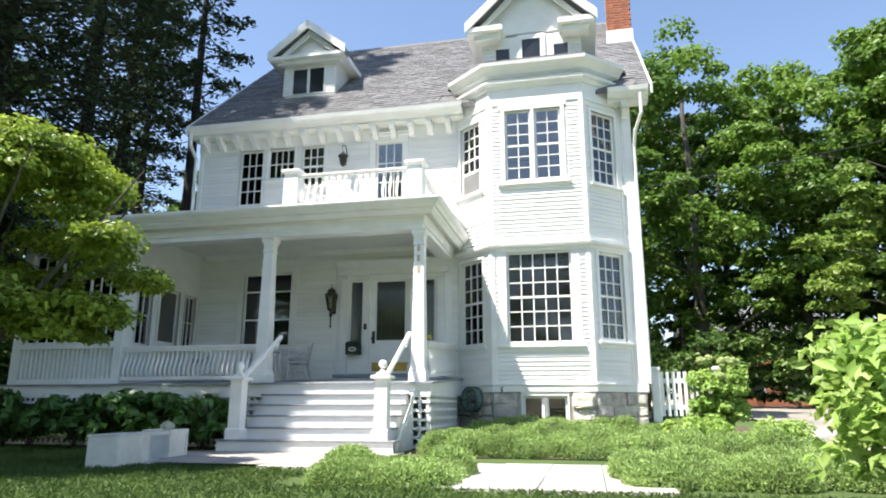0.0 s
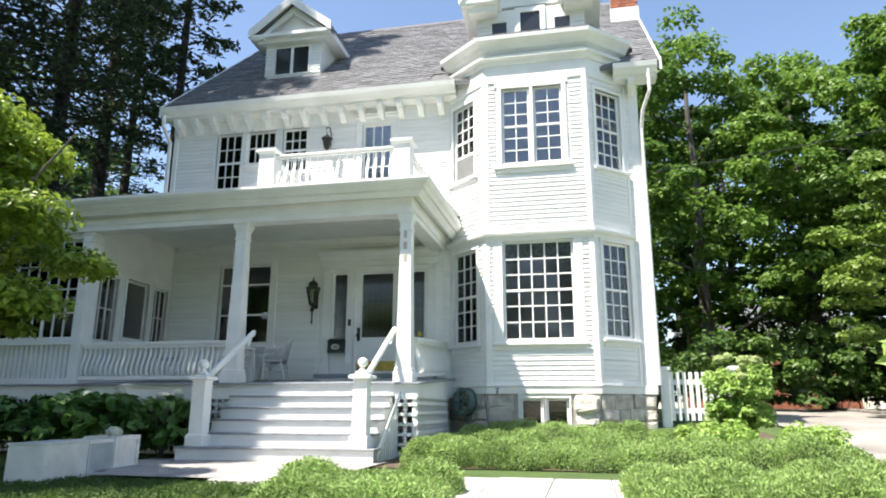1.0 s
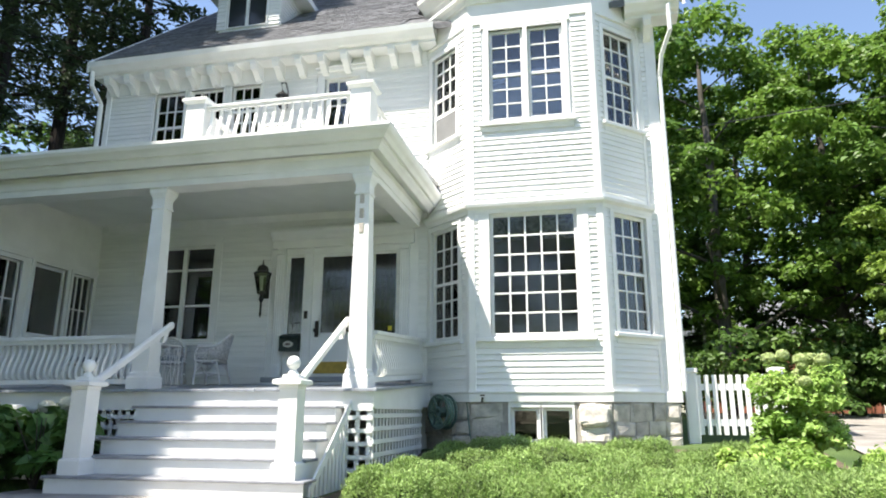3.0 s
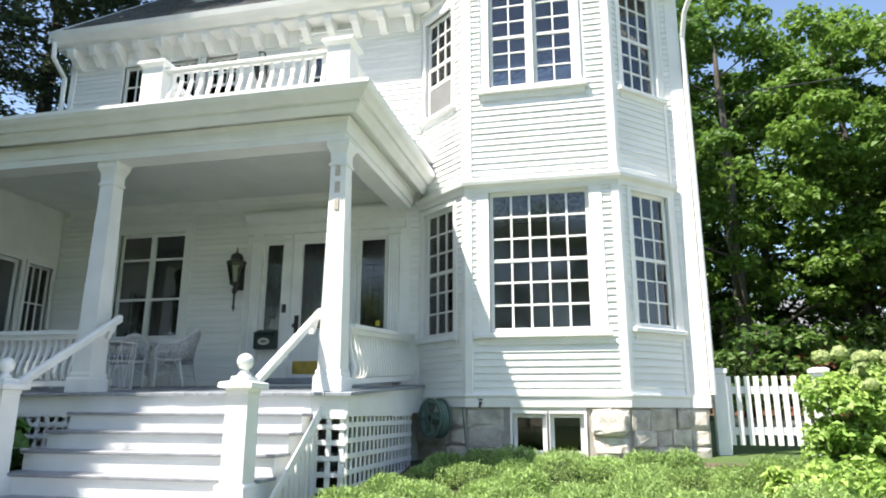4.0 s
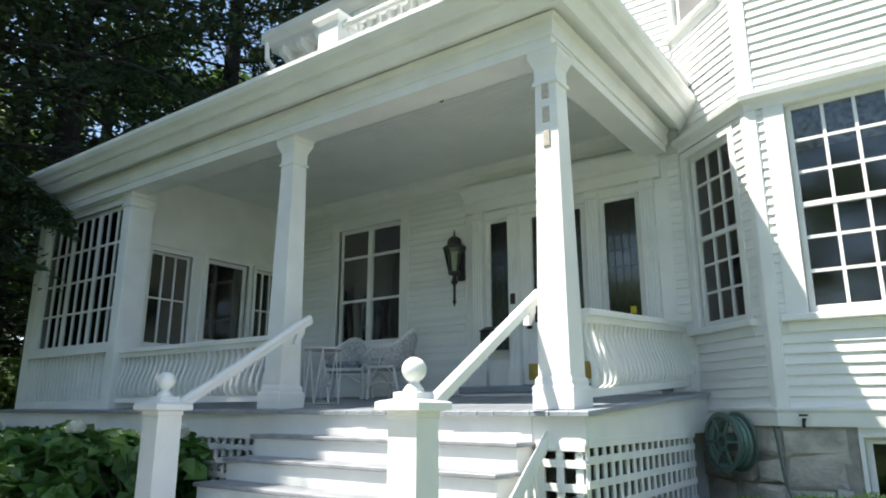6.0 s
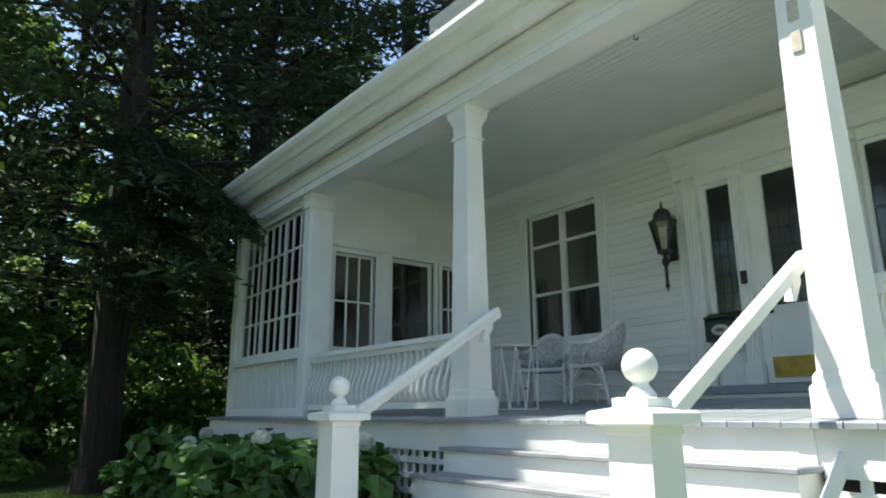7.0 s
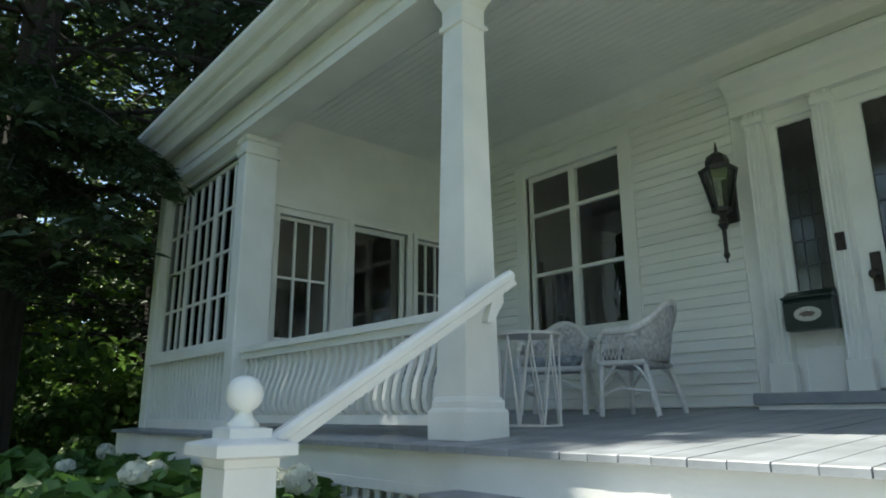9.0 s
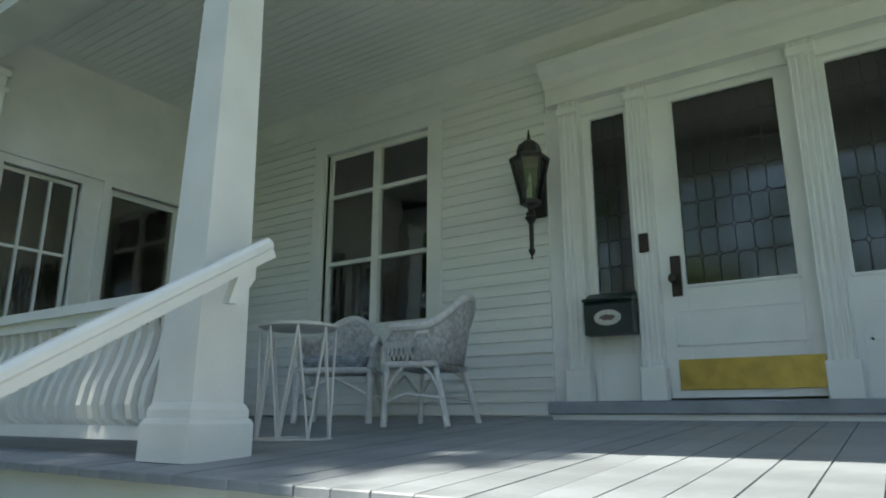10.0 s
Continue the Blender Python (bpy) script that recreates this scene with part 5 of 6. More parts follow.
def broad_tree(at, height, radius, seed, leaves=9000, size=0.22, mat=None, low=0.25, lean=0.0, label="tall leafy green maple tree", clump=1.0, bark=None, tr=None, n_clumps=70, flat=0.55):
    rng = np.random.default_rng(seed)
    t = thing("tree", label, "tree", group="broadleaf trees", at=at)
    bm = bmesh.new()
    limbs(bm, rng, at, height * 0.88, tr or height * 0.018, 16, lean, radius * 0.9, low)
    part("trunk", fix(bm), bark or BARKGREY, t, smooth=True)
    cz, hz = at[2] + height * (0.5 + low * 0.5), height * (0.5 - low * 0.5)
    cs, rs = [], []
    for k in range(n_clumps):
        d = rng.normal(size=3)
        d /= np.linalg.norm(d)
        f = rng.uniform(0.45, 1.0) ** 0.5
        bulge = 1 + 0.25 * noise.noise(Vector(d * 2.0) + Vector((seed, 0, 0)))
        taper = 1.0 - 0.30 * max(0, d[2])
        cs.append((at[0] + lean * 0.6 + d[0] * radius * f * bulge * taper, at[1] + d[1] * radius * f * bulge * taper, cz + d[2] * hz * f * bulge))
        rs.append(clump * radius * rng.uniform(0.17, 0.31))
    c, nn = clumps(rng, cs, rs, leaves // n_clumps, flat)
    leaf_cloud("crown", c, nn, rng.uniform(0.7, 1.3, len(c)) * size, mat or LEAF, t, rng=rng, aspect=0.7)
    return t


def conifer(at, height, radius, seed, trunk_r=0.3, bare=0.25, sprays=110, per=70, size=0.16, label="tall dark hemlock with drooping branches", mat=None, dead=True):
    """A trunk with whorls of drooping branches, each carrying flat sprays of needles."""
    rng = np.random.default_rng(seed)
    t = thing("tree", label, "tree", group="conifers", at=at)
    bm = bmesh.new()
    o = Vector(at)
    tube(bm, [o + Vector((0, 0, -0.2)), o + Vector((0, 0, 0.35))], trunk_r * 1.3, 12, trunk_r)
    tube(bm, [o + Vector((0.04 * math.sin(k), 0.04 * math.cos(k * 1.3), height * k / 9)) for k in range(10)], trunk_r, 12, trunk_r * 0.12)
    cs, ns = [], []
    for k in range(sprays):
        f = bare + (0.99 - bare) * (k + rng.uniform(0, 0.8)) / sprays
        a = k * 2.39996 + rng.uniform(-0.3, 0.3)
        ln = radius * (1.08 - f) ** 0.65 * rng.uniform(0.65, 1.1)
        z0 = height * f
        dirv = np.array([math.cos(a), math.sin(a), 0.0])
        droop = rng.uniform(0.10, 0.35) * ln
        pts = [o + Vector(dirv * ln * u) + Vector((0, 0, z0 + 0.10 * ln * u - droop * u * u)) for u in (0, 0.35, 0.7, 1.0)]
        tube(bm, pts, 0.045 * (1.1 - f) + 0.010, 5, 0.006)
        side = np.array([-dirv[1], dirv[0], 0])
        u = rng.uniform(0.12, 1.0, per) ** 0.8
        w = rng.normal(size=per) * 0.24 * ln * np.clip(1.15 - u, 0.12, 0.75)
        p = np.array(o)[None] + dirv * (ln * u)[:, None] + side * w[:, None]
        p[:, 2] += z0 + 0.10 * ln * u - droop * u * u - np.abs(w) * 0.25 + rng.normal(size=per) * 0.05 * ln ** 0.5
        cs.append(p)
        nr = rng.normal(size=(per, 3)) * 0.35 + [0, 0, 1]
        ns.append(nr)
    if dead:
        for k in range(14):
            a, z0 = rng.uniform(0, 6.28), height * rng.uniform(0.08, bare + 0.1)
            q = o + Vector((math.cos(a) * 1.4, math.sin(a) * 1.4, z0 - 0.25))
            tube(bm, [o + Vector((0, 0, z0)), q], 0.02, 4, 0.004)
    part("trunk", fix(bm), BARK, t, "dark rough trunk with bare lower branches")
    c = np.concatenate(cs)
    leaf_cloud("crown", c, np.concatenate(ns), rng.uniform(0.7, 1.4, len(c)) * size, mat or SPRUCE, t, aspect=0.42, fold=0.08, rng=rng)
    return t


# ---- trees ----
broad_tree((-12.55, 2.15, 0), 16, 2.7, 11, 23000, 0.14, LEAF, 0.50, label="tall leafy tree that shades the porch", n_clumps=120, clump=0.85, tr=0.16)
# Added out of view to keep sun off the lawn.
broad_tree((-13.6, -3.6, 0), 16, 3.5, 12, 20000, 0.16, LEAF, 0.48, label="unseen leafy tree added to shade the lawn", n_clumps=80, clump=0.85, tr=0.17)
rngv = np.random.default_rng(77)
OLIVE = material("olive_leaf", (0.33, 0.44, 0.06), 0.42, 0.2, 0.8, 0.1, 40, dark=(0.16, 0.25, 0.045), island=0.35, trans=0.4)
low_c = []
for _ in range(64):
    f, a = rngv.uniform(0, 1), rngv.uniform(0, 6.28)
    s = 1.25 * math.sin(math.pi * (0.18 + 0.76 * f)) * rngv.uniform(0.3, 1.0) ** 0.5
    low_c.append((-7.15 + s * math.cos(a), 2.5 + s * math.sin(a), 1.3 + 2.25 * f))
tl = thing("tree", "small leafy tree with yellow-green foliage on the lawn", "tree", group="broadleaf trees", at=(-7.75, 2.3, 0))
bm = bmesh.new()
for k in range(5):
    a = k * 1.3
    tube(bm, [(-7.75, 2.3, -0.1), (-7.6 + 0.2 * math.cos(a), 2.3 + 0.2 * math.sin(a), 1.1), (-7.2 + 0.7 * math.cos(a), 2.4 + 0.7 * math.sin(a), 2.2), (-6.9 + 1.1 * math.cos(a), 2.5 + 1.0 * math.sin(a), 3.1)], 0.05, 7, 0.008)
part("trunk", fix(bm), BARKGREY, tl)
c, nn = clumps(rngv, low_c, [rngv.uniform(0.25, 0.5) for _ in low_c], 400, 0.6)
leaf_cloud("crown", c, nn, rngv.uniform(0.05, 0.115, len(c)), OLIVE, tl, rng=rngv, aspect=0.6)

hemlock = conifer((-13.5, 5.9, 0), 29, 4.3, 21, 0.27, 0.09, 200, 150, 0.17)


def bough(tree, root, tip, seed, n=4200):
    """One long drooping branch with flat fans of needles."""
    rng = np.random.default_rng(seed)
    a, b = Vector(root), Vector(tip)
    sag = lambda u: a.lerp(b, u) + Vector((0, 0, 0.5 * u * (1 - u)))
    limb = part("bough", tube(bmesh.new(), [sag(u) for u in np.linspace(0, 1, 9)], 0.035, 6, 0.006), BARK, tree)
    d = (b - a).normalized()
    side = d.cross(Vector((0, 0, 1))).normalized()
    u = rng.uniform(0.25, 1.02, n)
    twig = np.round(rng.uniform(-1, 1, n) * 7) / 7
    w = twig * (1.08 - u) ** 0.6 * 0.75
    along = u + 0.10 * np.abs(w) + rng.normal(size=n) * 0.012
    p = np.array([tuple(sag(v)) for v in along]) + np.outer(w, tuple(side))
    p[:, 2] += -0.45 * np.abs(w) - 0.10 * u + rng.normal(size=n) * 0.035
    ax = np.array(tuple(d))[None] + np.outer(np.sign(w) * 0.8, tuple(side)) + rng.normal(size=(n, 3)) * 0.35
    leaf_cloud("needles", p, rng.normal(size=(n, 3)) * 0.35 + [0, 0, 1], rng.uniform(0.06, 0.13, n), SPRUCE, limb, aspect=0.3, fold=0.06, rng=rng, axis=ax)


for k, (z, tip) in enumerate(((4.6, (-9.72, 6.45, 3.2)), (5.2, (-10.2, 6.2, 3.7)), (4.0, (-10.3, 6.3, 2.9)), (5.6, (-10.7, 5.8, 4.0)), (4.4, (-10.9, 5.5, 3.3)), (4.9, (-10.0, 6.5, 3.45)), (3.6, (-11.5, 6.0, 2.5)))):
    bough(hemlock, (-13.5, 5.9, z), tip, 400 + k)
conifer((-14.4, 8.4, 0), 30, 5.0, 22, 0.26, 0.22, 200, 180, 0.18)
conifer((-15.8, 12.8, 0), 25, 4.5, 37, 0.30, 0.34, 95, 110, 0.20)
conifer((-19.8, 9.6, 0), 21, 4.2, 29, 0.30, 0.06, 130, 150, 0.20)
conifer((-17.8, 17.0, 0), 24, 4.0, 23, 0.33, 0.42, 100, 110, 0.22)
conifer((-14.6, 16.5, 0), 22, 3.4, 24, 0.26, 0.48, 60, 80, 0.24)
conifer((-23.5, 13.5, 0), 21, 4.8, 25, 0.30, 0.04, 110, 110, 0.24)
conifer((-19.0, 3.0, 0), 19, 4.4, 26, 0.30, 0.06, 100, 95, 0.18)
conifer((-25.5, 6.5, 0), 20, 5.0, 27, 0.30, 0.03, 90, 100, 0.22)
conifer((-21.5, 23.0, 0), 23, 4.2, 28, 0.32, 0.36, 70, 80, 0.28)
broad_tree((-27.0, 17.0, 0), 17, 5.5, 31, 9000, 0.34, LEAF, 0.15)
broad_tree((-13.5, 24.0, 0), 15, 5.0, 32, 9000, 0.32, LEAFLIT, 0.20)
broad_tree((-30.0, 10.0, 0), 15, 5.5, 33, 8000, 0.34, LEAFLIT, 0.08)
broad_tree((-27.0, 0.0, 0), 14, 5.0, 34, 7000, 0.34, LEAF, 0.10)

MAPLE = material("maple_leaf", (0.17, 0.29, 0.05), 0.48, 0.2, 0.35, 0.1, 40, dark=(0.09, 0.18, 0.036), island=0.32, trans=0.42)
RW = [(3.2, 24.0, 16.5, 4.6), (7.6, 26.0, 17.5, 4.8), (12.5, 26.0, 16.0, 5.0), (10.0, 21.5, 15.0, 4.2), (16.5, 23.0, 17.0, 5.0), (5.5, 30.0, 17.0, 5.2), (14.0, 31.0, 17.0, 5.2), (20.5, 27.0, 17.0, 5.2), (19.0, 18.0, 15.0, 4.6), (0.5, 29.0, 16.0, 4.8), (24.0, 21.0, 16.0, 5.0)]
for k, (x, y, h, r) in enumerate(RW):
    broad_tree((x, y, 0.3), h * (0.88 if k % 3 else 0.95), r, 50 + k, 24000, 0.22, MAPLE, 0.19, n_clumps=150, clump=0.68, flat=0.75)
broad_tree((6.6, 14.8, 0.4), 6.5, 2.3, 70, 12000, 0.15, LEAFLIT, 0.12, label="bright green young tree by the driveway", n_clumps=70, clump=0.8, tr=0.08)
broad_tree((10.5, 13.0, 0.4), 9.0, 2.8, 71, 11000, 0.17, LEAFLIT, 0.12, label="bright green young tree by the driveway", n_clumps=70, clump=0.8, tr=0.1)


for k, (x, y, h, r) in enumerate([(-24, -16, 16, 5.5), (-15, -22, 17, 5.5), (-6, -25, 16, 5.5), (3, -24, 17, 5.5), (12, -21, 16, 5.5), (20, -14, 16, 5.5), (24, -3, 15, 5.0), (-26, -8, 15, 5.0)]):
    broad_tree((x, y, 0.0), h, r, 90 + k, 5000, 0.42, LEAF, 0.10, label="leafy street tree across the road", n_clumps=70, clump=0.95)


# The first three stand unseen, added to block sun from the woodland floor.
for k, (x, y, h, r) in enumerate([(-21, -4, 15, 5.5), (-26, 2, 15, 5.5), (-17, -8, 15, 5.5), (-36, -4, 13, 5), (-38, 3, 13, 5), (-39, 10, 13, 5), (-38, 17, 14, 5), (-34, 23, 14, 5), (-28, 28, 15, 5.5), (-20, 31, 15, 5.5)]):
    broad_tree((x, y, 0.0), h, r, 110 + k, 7000, 0.42, LEAF, 0.30 if k < 3 else 0.0, label="dark leafy woodland tree", n_clumps=90, clump=0.95)


def shrub(name, at, radius, height, seed, n, size, mat, label, category="shrub", group="", flat=0.7, n_clumps=24, aspect=0.6, stems=7):
    rng = np.random.default_rng(seed)
    t = thing(name, label, category, group, at=at)
    bm = bmesh.new()
    for k in range(stems):
        a = rng.uniform(0, 6.28)
        rr = radius * rng.uniform(0.2, 0.8)
        tube(bm, [(at[0], at[1], at[2] - 0.03), (at[0] + 0.4 * rr * math.cos(a), at[1] + 0.4 * rr * math.sin(a), at[2] + height * 0.45), (at[0] + rr * math.cos(a), at[1] + rr * math.sin(a), at[2] + height * 0.85)], 0.012, 5, 0.004)
    part("stem", bm, BARKGREY, t)
    cs = [(at[0] + radius * rng.uniform(-0.8, 0.8), at[1] + radius * rng.uniform(-0.8, 0.8), at[2] + height * rng.uniform(0.2, 0.86)) for _ in range(n_clumps)]
    c, nn = clumps(rng, cs, [radius * rng.uniform(0.25, 0.45) for _ in cs], n // n_clumps, flat)
    c[:, 2] = np.maximum(c[:, 2], at[2] + 0.03)
    leaf_cloud("foliage", c, nn, rng.uniform(0.7, 1.3, len(c)) * size, mat, t, aspect=aspect, rng=rng)
    return t


# understorey in the woods
for k in range(44):
    a = rngv.uniform(0, 1)
    x, y = (-15.5 - 14 * rngv.uniform(0, 1), 0.0 + 24 * a) if k < 26 else (-31 + rngv.uniform(-2, 2), -10 + 2.2 * (k - 26))
    shrub("bush", (x, y, 0), rngv.uniform(1.4, 2.4) + (0 if k < 26 else 0.8), rngv.uniform(1.8, 4.4) + (0 if k < 26 else 4.0), 100 + k, 1900 if k < 26 else 4200, 0.22 if k < 26 else 0.32, LEAF, "dark green woodland bush in shade", "bush", "woodland bushes", n_clumps=16)
for k in range(34):
    x, y = 0.5 + 25 * ((k % 17) / 16) + rngv.uniform(-0.6, 0.6), (22.5 if k < 17 else 29) + rngv.uniform(-1.5, 2.0)
    shrub("bush", (x, y, 0.3), rngv.uniform(1.6, 2.5), rngv.uniform(2.2, 4.0) + (0 if k < 17 else 2.2), 140 + k, 1900, 0.22, LEAF, "dark green woodland bush behind the driveway", "bush", "woodland bushes", n_clumps=16)

# far neighbours between the trees
def neighbour(x, y, w, d, h, mat, label):
    t = thing("neighbour_house", label, "house", "neighbour houses", at=(x, y, 0.3))
    part("wall", boxes([(x, y, 0.2, x + w, y + d, h)]), mat, t)
    part("roof", fix(extrude(bmesh.new(), [(y - 0.4, h), (y + d / 2, h + d * 0.35), (y + d + 0.4, h)], "x", x - 0.4, x + w + 0.4)), SHINGLE, t)
    for k in range(int(w / 2.2)):
        for z in (1.4, 4.0):
            if z + 1.3 < h:
                part("window", boxes([(x + 0.8 + 2.2 * k, y - 0.04, z, x + 1.7 + 2.2 * k, y, z + 1.3)]), DARKGLASS, t)
                part("window_frame", boxes([(x + 0.7 + 2.2 * k, y - 0.03, z - 0.1, x + 0.8 + 2.2 * k, y, z + 1.4), (x + 1.7 + 2.2 * k, y - 0.03, z - 0.1, x + 1.8 + 2.2 * k, y, z + 1.4)]), PAINT, t)


neighbour(5.5, 42, 9, 8, 5.0, FARWALL, "red brick neighbour house behind the woods")

# ---- beds and hedges ----
def hedge(x0, x1, y0, y1, h, seed, n, label):
    """A row of yew mounds: upright short shoots over dark cores that paint the inner shade."""
    rng = np.random.default_rng(seed)
    zc = ground_z((x0 + x1) / 2, (y0 + y1) / 2)
    t = thing("hedge", label, "hedge", "low hedges", at=((x0 + x1) / 2, (y0 + y1) / 2, zc))
    nx, ny = max(1, round((x1 - x0) / 0.44)), max(1, round((y1 - y0) / 0.44))
    core = bmesh.new()
    cs, ns, ax, sz = [], [], [], []
    per = int(n * 4.6 / (nx * ny))
    for i in range(nx):
        for j in range(ny):
            c = np.array([x0 + (x1 - x0) * (i + 0.5 + rng.uniform(-0.2, 0.2)) / nx, y0 + (y1 - y0) * (j + 0.5 + rng.uniform(-0.2, 0.2)) / ny, 0.0])
            c[2] = ground_z(c[0], c[1])
            r, hh = 0.30 * rng.uniform(0.8, 1.2), h * rng.uniform(0.7, 1.2)
            d = rng.normal(size=(per, 3))
            d /= np.linalg.norm(d, axis=1, keepdims=True)
            d[:, 2] = np.abs(d[:, 2])
            d = np.sign(d) * np.abs(d) ** 0.82
            rad = rng.uniform(0.78, 1.0, (per, 1)) + 0.12 * rng.uniform(0, 1, (per, 1)) ** 4
            cs.append(c + d * rad * [r, r, hh])
            ns.append(rng.normal(size=(per, 3)))
            ax.append(d * 0.75 + [0, 0, 0.40] + rng.normal(size=(per, 3)) * 0.5)
            sz.append(rng.uniform(0.018, 0.046, per) * (0.75 + 0.5 * d[:, 2]))
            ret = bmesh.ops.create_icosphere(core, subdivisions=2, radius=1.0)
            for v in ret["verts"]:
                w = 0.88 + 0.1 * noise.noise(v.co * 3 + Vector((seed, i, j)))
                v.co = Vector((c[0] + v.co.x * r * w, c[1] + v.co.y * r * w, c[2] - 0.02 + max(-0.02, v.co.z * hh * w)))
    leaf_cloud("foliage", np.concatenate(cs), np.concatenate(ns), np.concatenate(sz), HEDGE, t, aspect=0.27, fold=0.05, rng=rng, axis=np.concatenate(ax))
    part("core", core, HEDGESHADE, t, "dark core standing in for shade inside the hedge", smooth=True)
    return t


# Dark green of the hedge cores, standing in for shade between the shoots.
HEDGESHADE = material("hedge_inner_shade", (0.07, 0.11, 0.03), 0.95, 0.3, 30, 0.9, 60)
hedge(-3.50, -2.2, 5.55, 7.1, 0.29, 1, 14000, "low clipped green yew hedge below the bay")
hedge(-2.3, -0.6, 5.50, 7.2, 0.32, 2, 17000, "low clipped green yew hedge below the bay")
hedge(-0.7, 1.6, 5.55, 6.9, 0.35, 3, 17000, "low clipped green yew hedge below the bay")
hedge(-3.35, -0.4, 7.85, 8.55, 0.28, 4, 11000, "low clipped green yew row against the foundation")
hedge(-0.45, 0.35, 7.3, 8.3, 0.26, 8, 7000, "low green yew mound beside the picket fence")
hedge(-3.58, -2.42, 1.95, 3.15, 0.25, 5, 15000, "low green yew hedge beside paving")
hedge(-0.98, 0.40, 2.2, 3.7, 0.24, 6, 17000, "low green yew hedge beside paving")
hedge(0.3, 2.0, 2.5, 4.2, 0.25, 7, 16000, "low green yew hedge beside paving")


def bloom(name, at, r, seed, mat, parent_label, n=420):
    rng = np.random.default_rng(seed)
    d = rng.normal(size=(n, 3))
    d /= np.linalg.norm(d, axis=1, keepdims=True)
    return np.array(at) + d * r * rng.uniform(0.8, 1.0, (n, 1)) * [1, 1, 0.85], d + rng.normal(size=(n, 3)) * 0.3


def hydrangea(at, radius, height, seed, blooms, leaf, leaf_size, bloom_mat, bloom_r, label, n=900, n_clumps=22, flat=0.7, aspect=0.72):
    t = shrub("hydrangea", at, radius, height, seed, n, leaf_size, leaf, label, "shrub", "hydrangeas", flat, n_clumps, aspect)
    rng = np.random.default_rng(seed + 1)
    for k in range(blooms):
        a = rng.uniform(0, 6.28)
        rr = radius * rng.uniform(0.2, 0.95)
        z = at[2] + height * rng.uniform(0.75, 1.05)
        c, nn = bloom("bloom", (at[0] + rr * math.cos(a), at[1] + rr * math.sin(a), z), bloom_r * rng.uniform(0.75, 1.1), seed * 7 + k, bloom_mat, "")
        leaf_cloud("bloom", c, nn, rng.uniform(0.028, 0.044, len(c)), bloom_mat, t, aspect=0.9, fold=0.05, rng=rng)
    return t


for k in range(1, 7):
    hydrangea((-11.6 + 0.76 * k, 6.2 + 0.15 * math.sin(k * 2), 0.0), 0.64, 0.86, 200 + k, (0, 1, 0, 1, 2, 1, 2)[k], HYDLEAF, 0.19, BLOOM, 0.085, "dark green hydrangea with white flower heads")
hydrangea((0.62, 7.3, ground_z(0.62, 7.3)), 0.40, 1.25, 230, 13, LIMELEAF, 0.060, LIME, 0.070, "tall hydrangea bush with lime-green flower heads", 10500, 60, 1.0, 0.6)
hydrangea((1.3, 6.9, ground_z(1.3, 6.9)), 0.42, 0.42, 240, 0, LIMELEAF, 0.07, LIME, 0.075, "bright green large-leaved plant beside the hedge", 1800, 18, 0.9, 0.55)
hydrangea((0.2, 6.75, ground_z(0.2, 6.75)), 0.45, 0.52, 241, 0, LIMELEAF, 0.08, LIME, 0.075, "bright green large-leaved plant beside the hedge", 2400, 20, 0.9, 0.5)
hydrangea((0.72, 0.85, 0.0), 0.68, 1.15, 250, 0, LIMELEAF, 0.115, LIME, 0.075, "bright green large-leaved shrub by the path", 4200, 70, 1.0, 0.5)

# grass blades near the walk
rng = np.random.default_rng(5)
n = 95000
x, y = rng.uniform(-14, 1.0, n), rng.uniform(-0.8, 6.7, n)
ok = ~((x > -7.1) & (y > 3.5) & (y < 6.2)) & ~((x > -3.9) & (y > 1.9)) & ~((x > -5.0) & (y > 3.4))
x, y = x[ok], y[ok]
leaf_cloud("lawn_grass", np.stack([x, y, np.full(len(x), 0.025)], 1), rng.normal(size=(len(x), 3)) * [1, 1, 0.25], rng.uniform(0.05, 0.09, len(x)), BLADE, aspect=0.16, fold=0.0, rng=rng)
tagged(bpy.data.objects["lawn_grass"], "shaded lawn grass blades", "grass", kind="stuff")

for k, (x, y, r, h) in enumerate(((-15.6, 6.6, 0.9, 1.3), (-16.4, 8.6, 1.1, 1.6), (-15.4, 4.4, 0.9, 1.1), (-18.2, 7.4, 1.2, 1.8), (-13.0, 7.6, 0.8, 1.0))):
    shrub("bush", (x, y, 0), r, h, 300 + k, 2600, 0.14, LEAF, "dark green woodland bush in shade", "bush", "woodland bushes", n_clumps=16)

# ---- white planter boxes on the lawn ----
PLANTER = material("planter_white", (0.72, 0.73, 0.71), 0.6, 0.08, 6, 0.2, 50)
pm = pose(-6.14, 3.03, 0.0, 0, 0, 101.3)  # x runs along the row of boxes, y away from the walk
pb = thing("planter_box", "white closed planter box with a flat lid on the lawn", "planter", group="planters", at=(-6.3, 3.4, 0))
part("side_panel", boxes([(0.0, 0.0, 0.0, 0.76, 0.02, 0.335), (0.0, 0.32, 0.0, 0.76, 0.34, 0.335), (0.0, 0.02, 0.0, 0.02, 0.32, 0.335), (0.74, 0.02, 0.0, 0.76, 0.32, 0.335)], 0.003, pm), PLANTER, pb)
part("lid", boxes([(-0.012, -0.012, 0.335, 0.772, 0.352, 0.357)], 0.005, pm), PLANTER, pb)
pb2 = thing("planter_box", "white planter box with open bay and panelled end", "planter", group="planters", at=(-6.5, 4.5, 0))
part("bottom_board", boxes([(0.785, 0.01, 0.0, 1.27, 0.33, 0.03)], 0.002, pm), PLANTER, pb2)
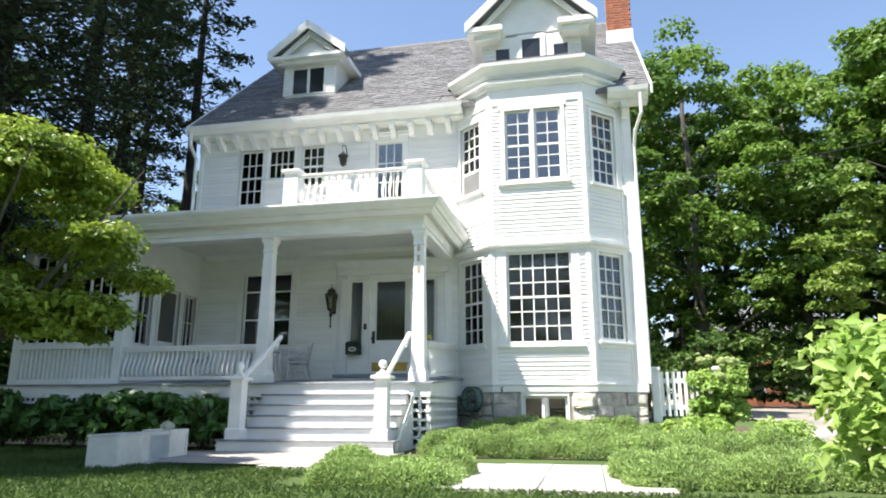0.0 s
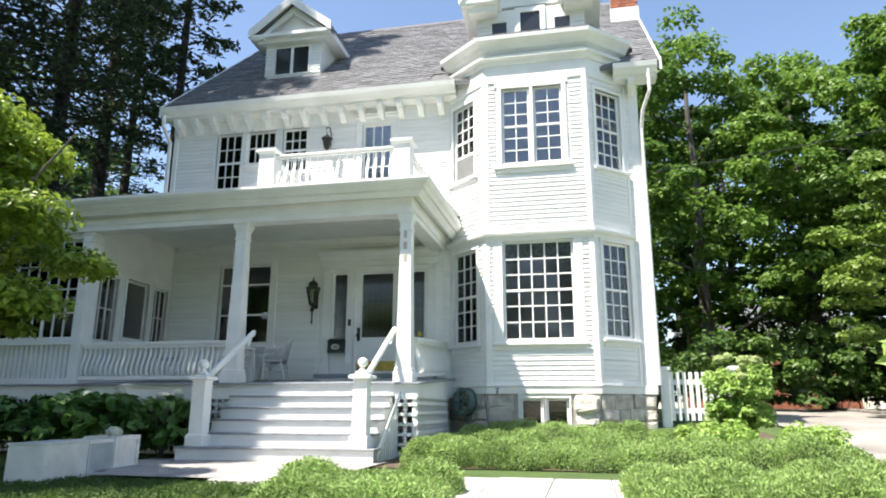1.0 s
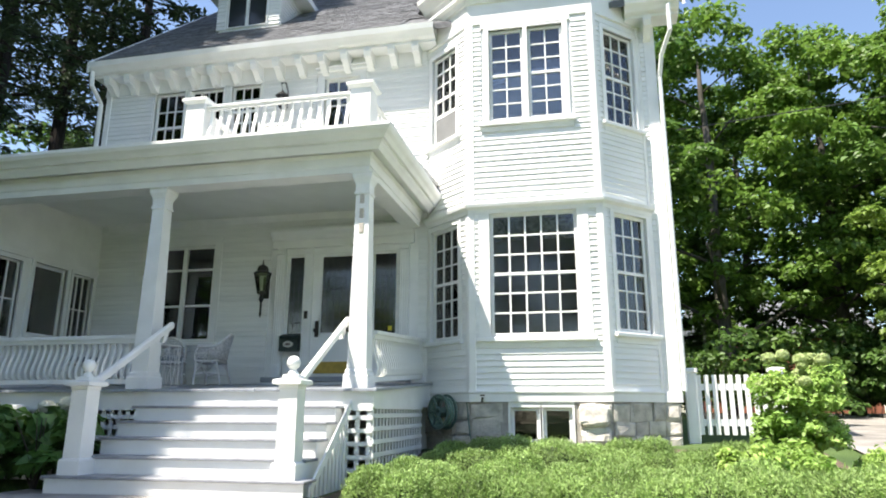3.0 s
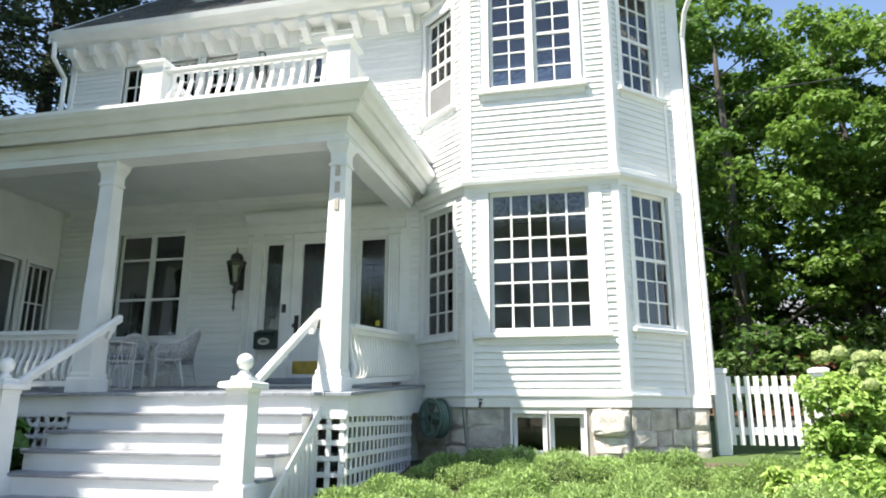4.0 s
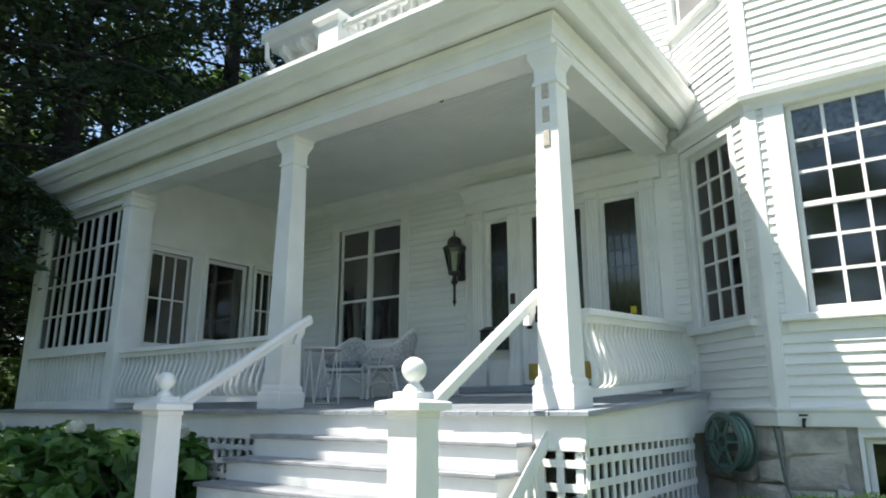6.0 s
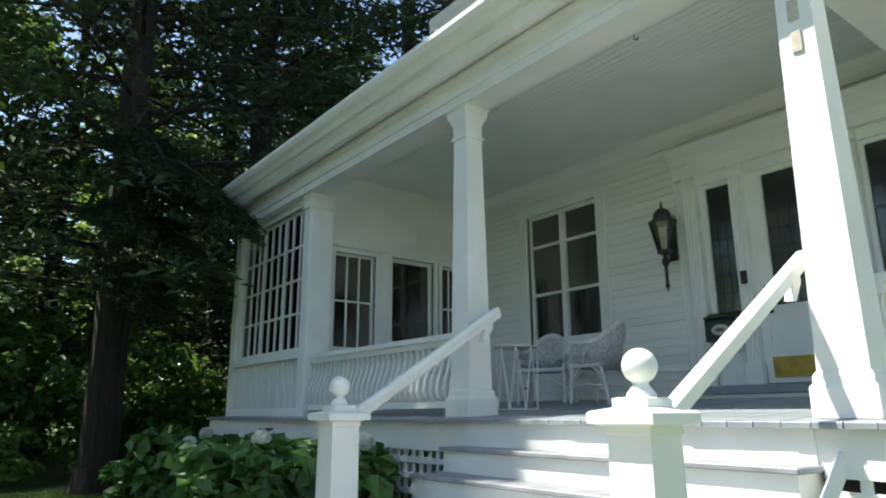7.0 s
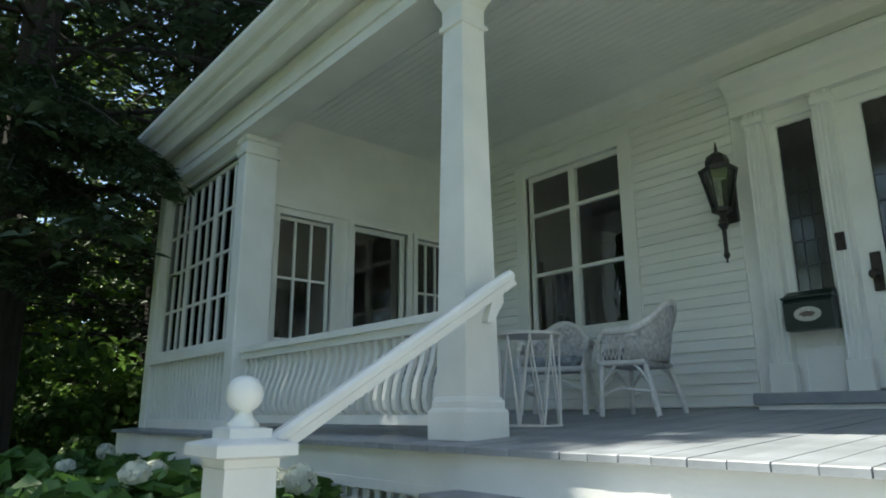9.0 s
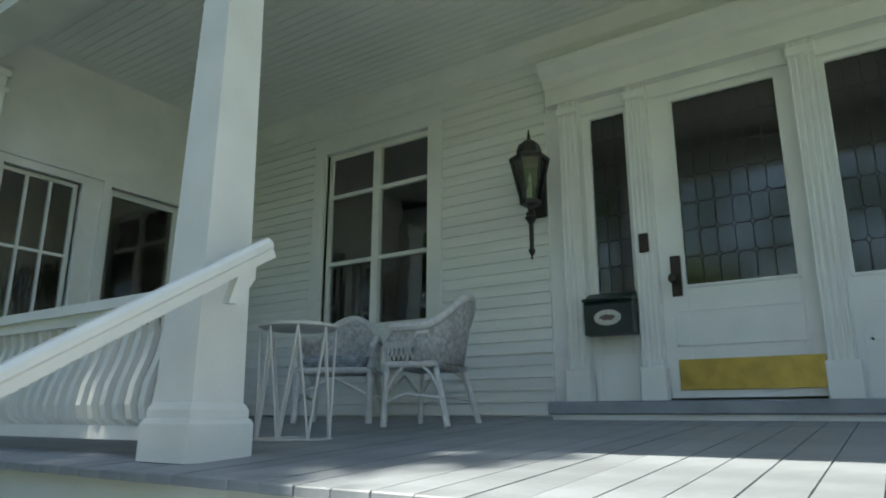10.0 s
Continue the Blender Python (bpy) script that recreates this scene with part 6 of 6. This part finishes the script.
part("back_board", boxes([(0.785, 0.31, 0.03, 1.27, 0.33, 0.32)], 0.002, pm), PLANTER, pb2)
part("top_rail", boxes([(0.785, 0.0, 0.315, 1.27, 0.03, 0.35), (0.785, 0.31, 0.32, 1.27, 0.335, 0.35)], 0.003, pm), PLANTER, pb2)
part("end_board", boxes([(0.78, 0.0, 0.0, 0.80, 0.335, 0.345)], 0.002, pm), PLANTER, pb2)
part("side_panel", boxes([(1.27, 0.0, 0.0, 1.89, 0.02, 0.37), (1.27, 0.32, 0.0, 1.89, 0.34, 0.37), (1.27, 0.02, 0.0, 1.29, 0.32, 0.37), (1.87, 0.02, 0.0, 1.89, 0.32, 0.37), (1.29, 0.02, 0.27, 1.87, 0.32, 0.29)], 0.003, pm), PLANTER, pb2)
part("panel_frame", boxes([(1.28, -0.014, 0.0, 1.88, 0.0, 0.05), (1.28, -0.014, 0.32, 1.88, 0.0, 0.37), (1.28, -0.014, 0.05, 1.34, 0.0, 0.32), (1.82, -0.014, 0.05, 1.88, 0.0, 0.32)], 0.002, pm), PLANTER, pb2)
flower = thing("flower_head", "white round hydrangea flower head on the planter box", "flower", at=pm @ Vector((1.5, 0.12, 0.36)))
c, nn = bloom("bloom", pm @ Vector((1.5, 0.12, 0.40)), 0.085, 991, BLOOM, "", 520)
leaf_cloud("petals", c, nn, np.random.default_rng(3).uniform(0.03, 0.045, len(c)), BLOOM, flower, aspect=0.9, fold=0.05)

# ---- fence ----
fence = thing("picket_fence", "white picket fence beside the house corner", "fence", at=(0.5, 10.0, 0.4))
FY = 9.95
for x0 in (-0.075, 1.04):
    b = square(bmesh.new(), [(0.075, 0.25), (0.075, 1.33), (0.095, 1.34), (0.095, 1.385), (0.06, 1.40)], (x0 + 0.06, FY - 0.08, 0))
    part("fence_post", fix(b), PAINT, fence)
for z in (0.62, 1.10):
    part("rail", boxes([(0.0, FY + 0.012, z, 1.1, FY + 0.045, z + 0.09)]), PAINT, fence)
for k in range(9):
    x = 0.075 + 0.105 * k
    if 1.04 < x < 1.22:
        continue
    part("picket", boxes([(x, FY - 0.01, 0.50, x + 0.062, FY + 0.010, 1.31)], 0.003), PAINT, fence)

# ---- hose reel on the foundation ----
reel = thing("hose_reel", "green plastic hose reel hung on the stone foundation", "hose reel", at=(-3.22, 9.05, 0.8))
rm = Matrix.Translation((-3.30, 9.13, 0.80)) @ Matrix.Rotation(math.atan2(BL[1] - AL[1], BL[0] - AL[0]), 4, "Z") @ pose(0, 0, 0, 90)
def ring_part(name, prof, mat, z=0.0):
    bm = bmesh.new()
    n = 28
    rings = [[(r * math.cos(2 * math.pi * k / n), r * math.sin(2 * math.pi * k / n), zz) for r, zz in prof] for k in range(n + 1)]
    loft(bm, rings, caps=False)
    bmesh.ops.transform(bm, matrix=rm, verts=bm.verts)
    return part(name, fix(bm), mat, reel)
ring_part("flange", [(0.20, 0.16), (0.235, 0.16), (0.235, 0.18), (0.20, 0.18)], HOSE)
ring_part("flange", [(0.20, 0.02), (0.235, 0.02), (0.235, 0.04), (0.20, 0.04)], HOSE)
ring_part("drum", [(0.04, 0.02), (0.07, 0.02), (0.07, 0.18), (0.04, 0.18)], HOSE)
for k in range(5):
    ring_part("hose", [(0.19 - 0.012 * (k % 2) + 0.012 * math.cos(a), 0.055 + 0.024 * k + 0.012 * math.sin(a)) for a in np.linspace(0, 6.283, 8)[:-1]], material("hose_green", (0.16, 0.27, 0.22), 0.45, 0.1, 20) if k == 0 else bpy.data.materials["hose_green"])
for k in range(6):
    a = k * math.pi / 3
    bm = tube(bmesh.new(), [rm @ Vector((0.05 * math.cos(a), 0.05 * math.sin(a), 0.17)), rm @ Vector((0.205 * math.cos(a), 0.205 * math.sin(a), 0.17))], 0.014, 6)
    part("spoke", bm, HOSE, reel)
part("hose_tail", tube(bmesh.new(), [(-3.02, 8.97, 0.98), (-2.98, 8.88, 0.75), (-2.95, 8.86, 0.5), (-2.88, 8.82, 0.30)], 0.011, 6), HOSE, reel)
faucet = thing("outdoor_tap", "small bronze garden tap on water table", "tap", at=(-2.78, 8.9, 0.97))
part("spout", tube(bmesh.new(), [(-2.78, 8.94, 0.98), (-2.78, 8.84, 0.98), (-2.78, 8.81, 0.93)], 0.013, 7), BRONZE, faucet)
part("tap_wheel", boxes([(-2.81, 8.845, 1.005, -2.75, 8.865, 1.02)], 0.004), BRONZE, faucet)

# ---- overhead cables ----
for k, (p, q) in enumerate((((0.05, 9.7, 4.9), (13, 16, 9.0)), ((6.2, 8.0, 6.5), (20, 9.0, 10.6)), ((6.2, 8.0, 6.5), (20, 8.2, 11.1)))):
    p, q = Vector(p), Vector(q)
    pts = [p.lerp(q, u) - Vector((0, 0, 0.5 * u * (1 - u))) for u in np.linspace(0, 1, 12)]
    tagged(part("overhead_cable", tube(bmesh.new(), pts, 0.009, 5), WIREBLACK), "thin black overhead cable to the house", "cable", kind="structure")
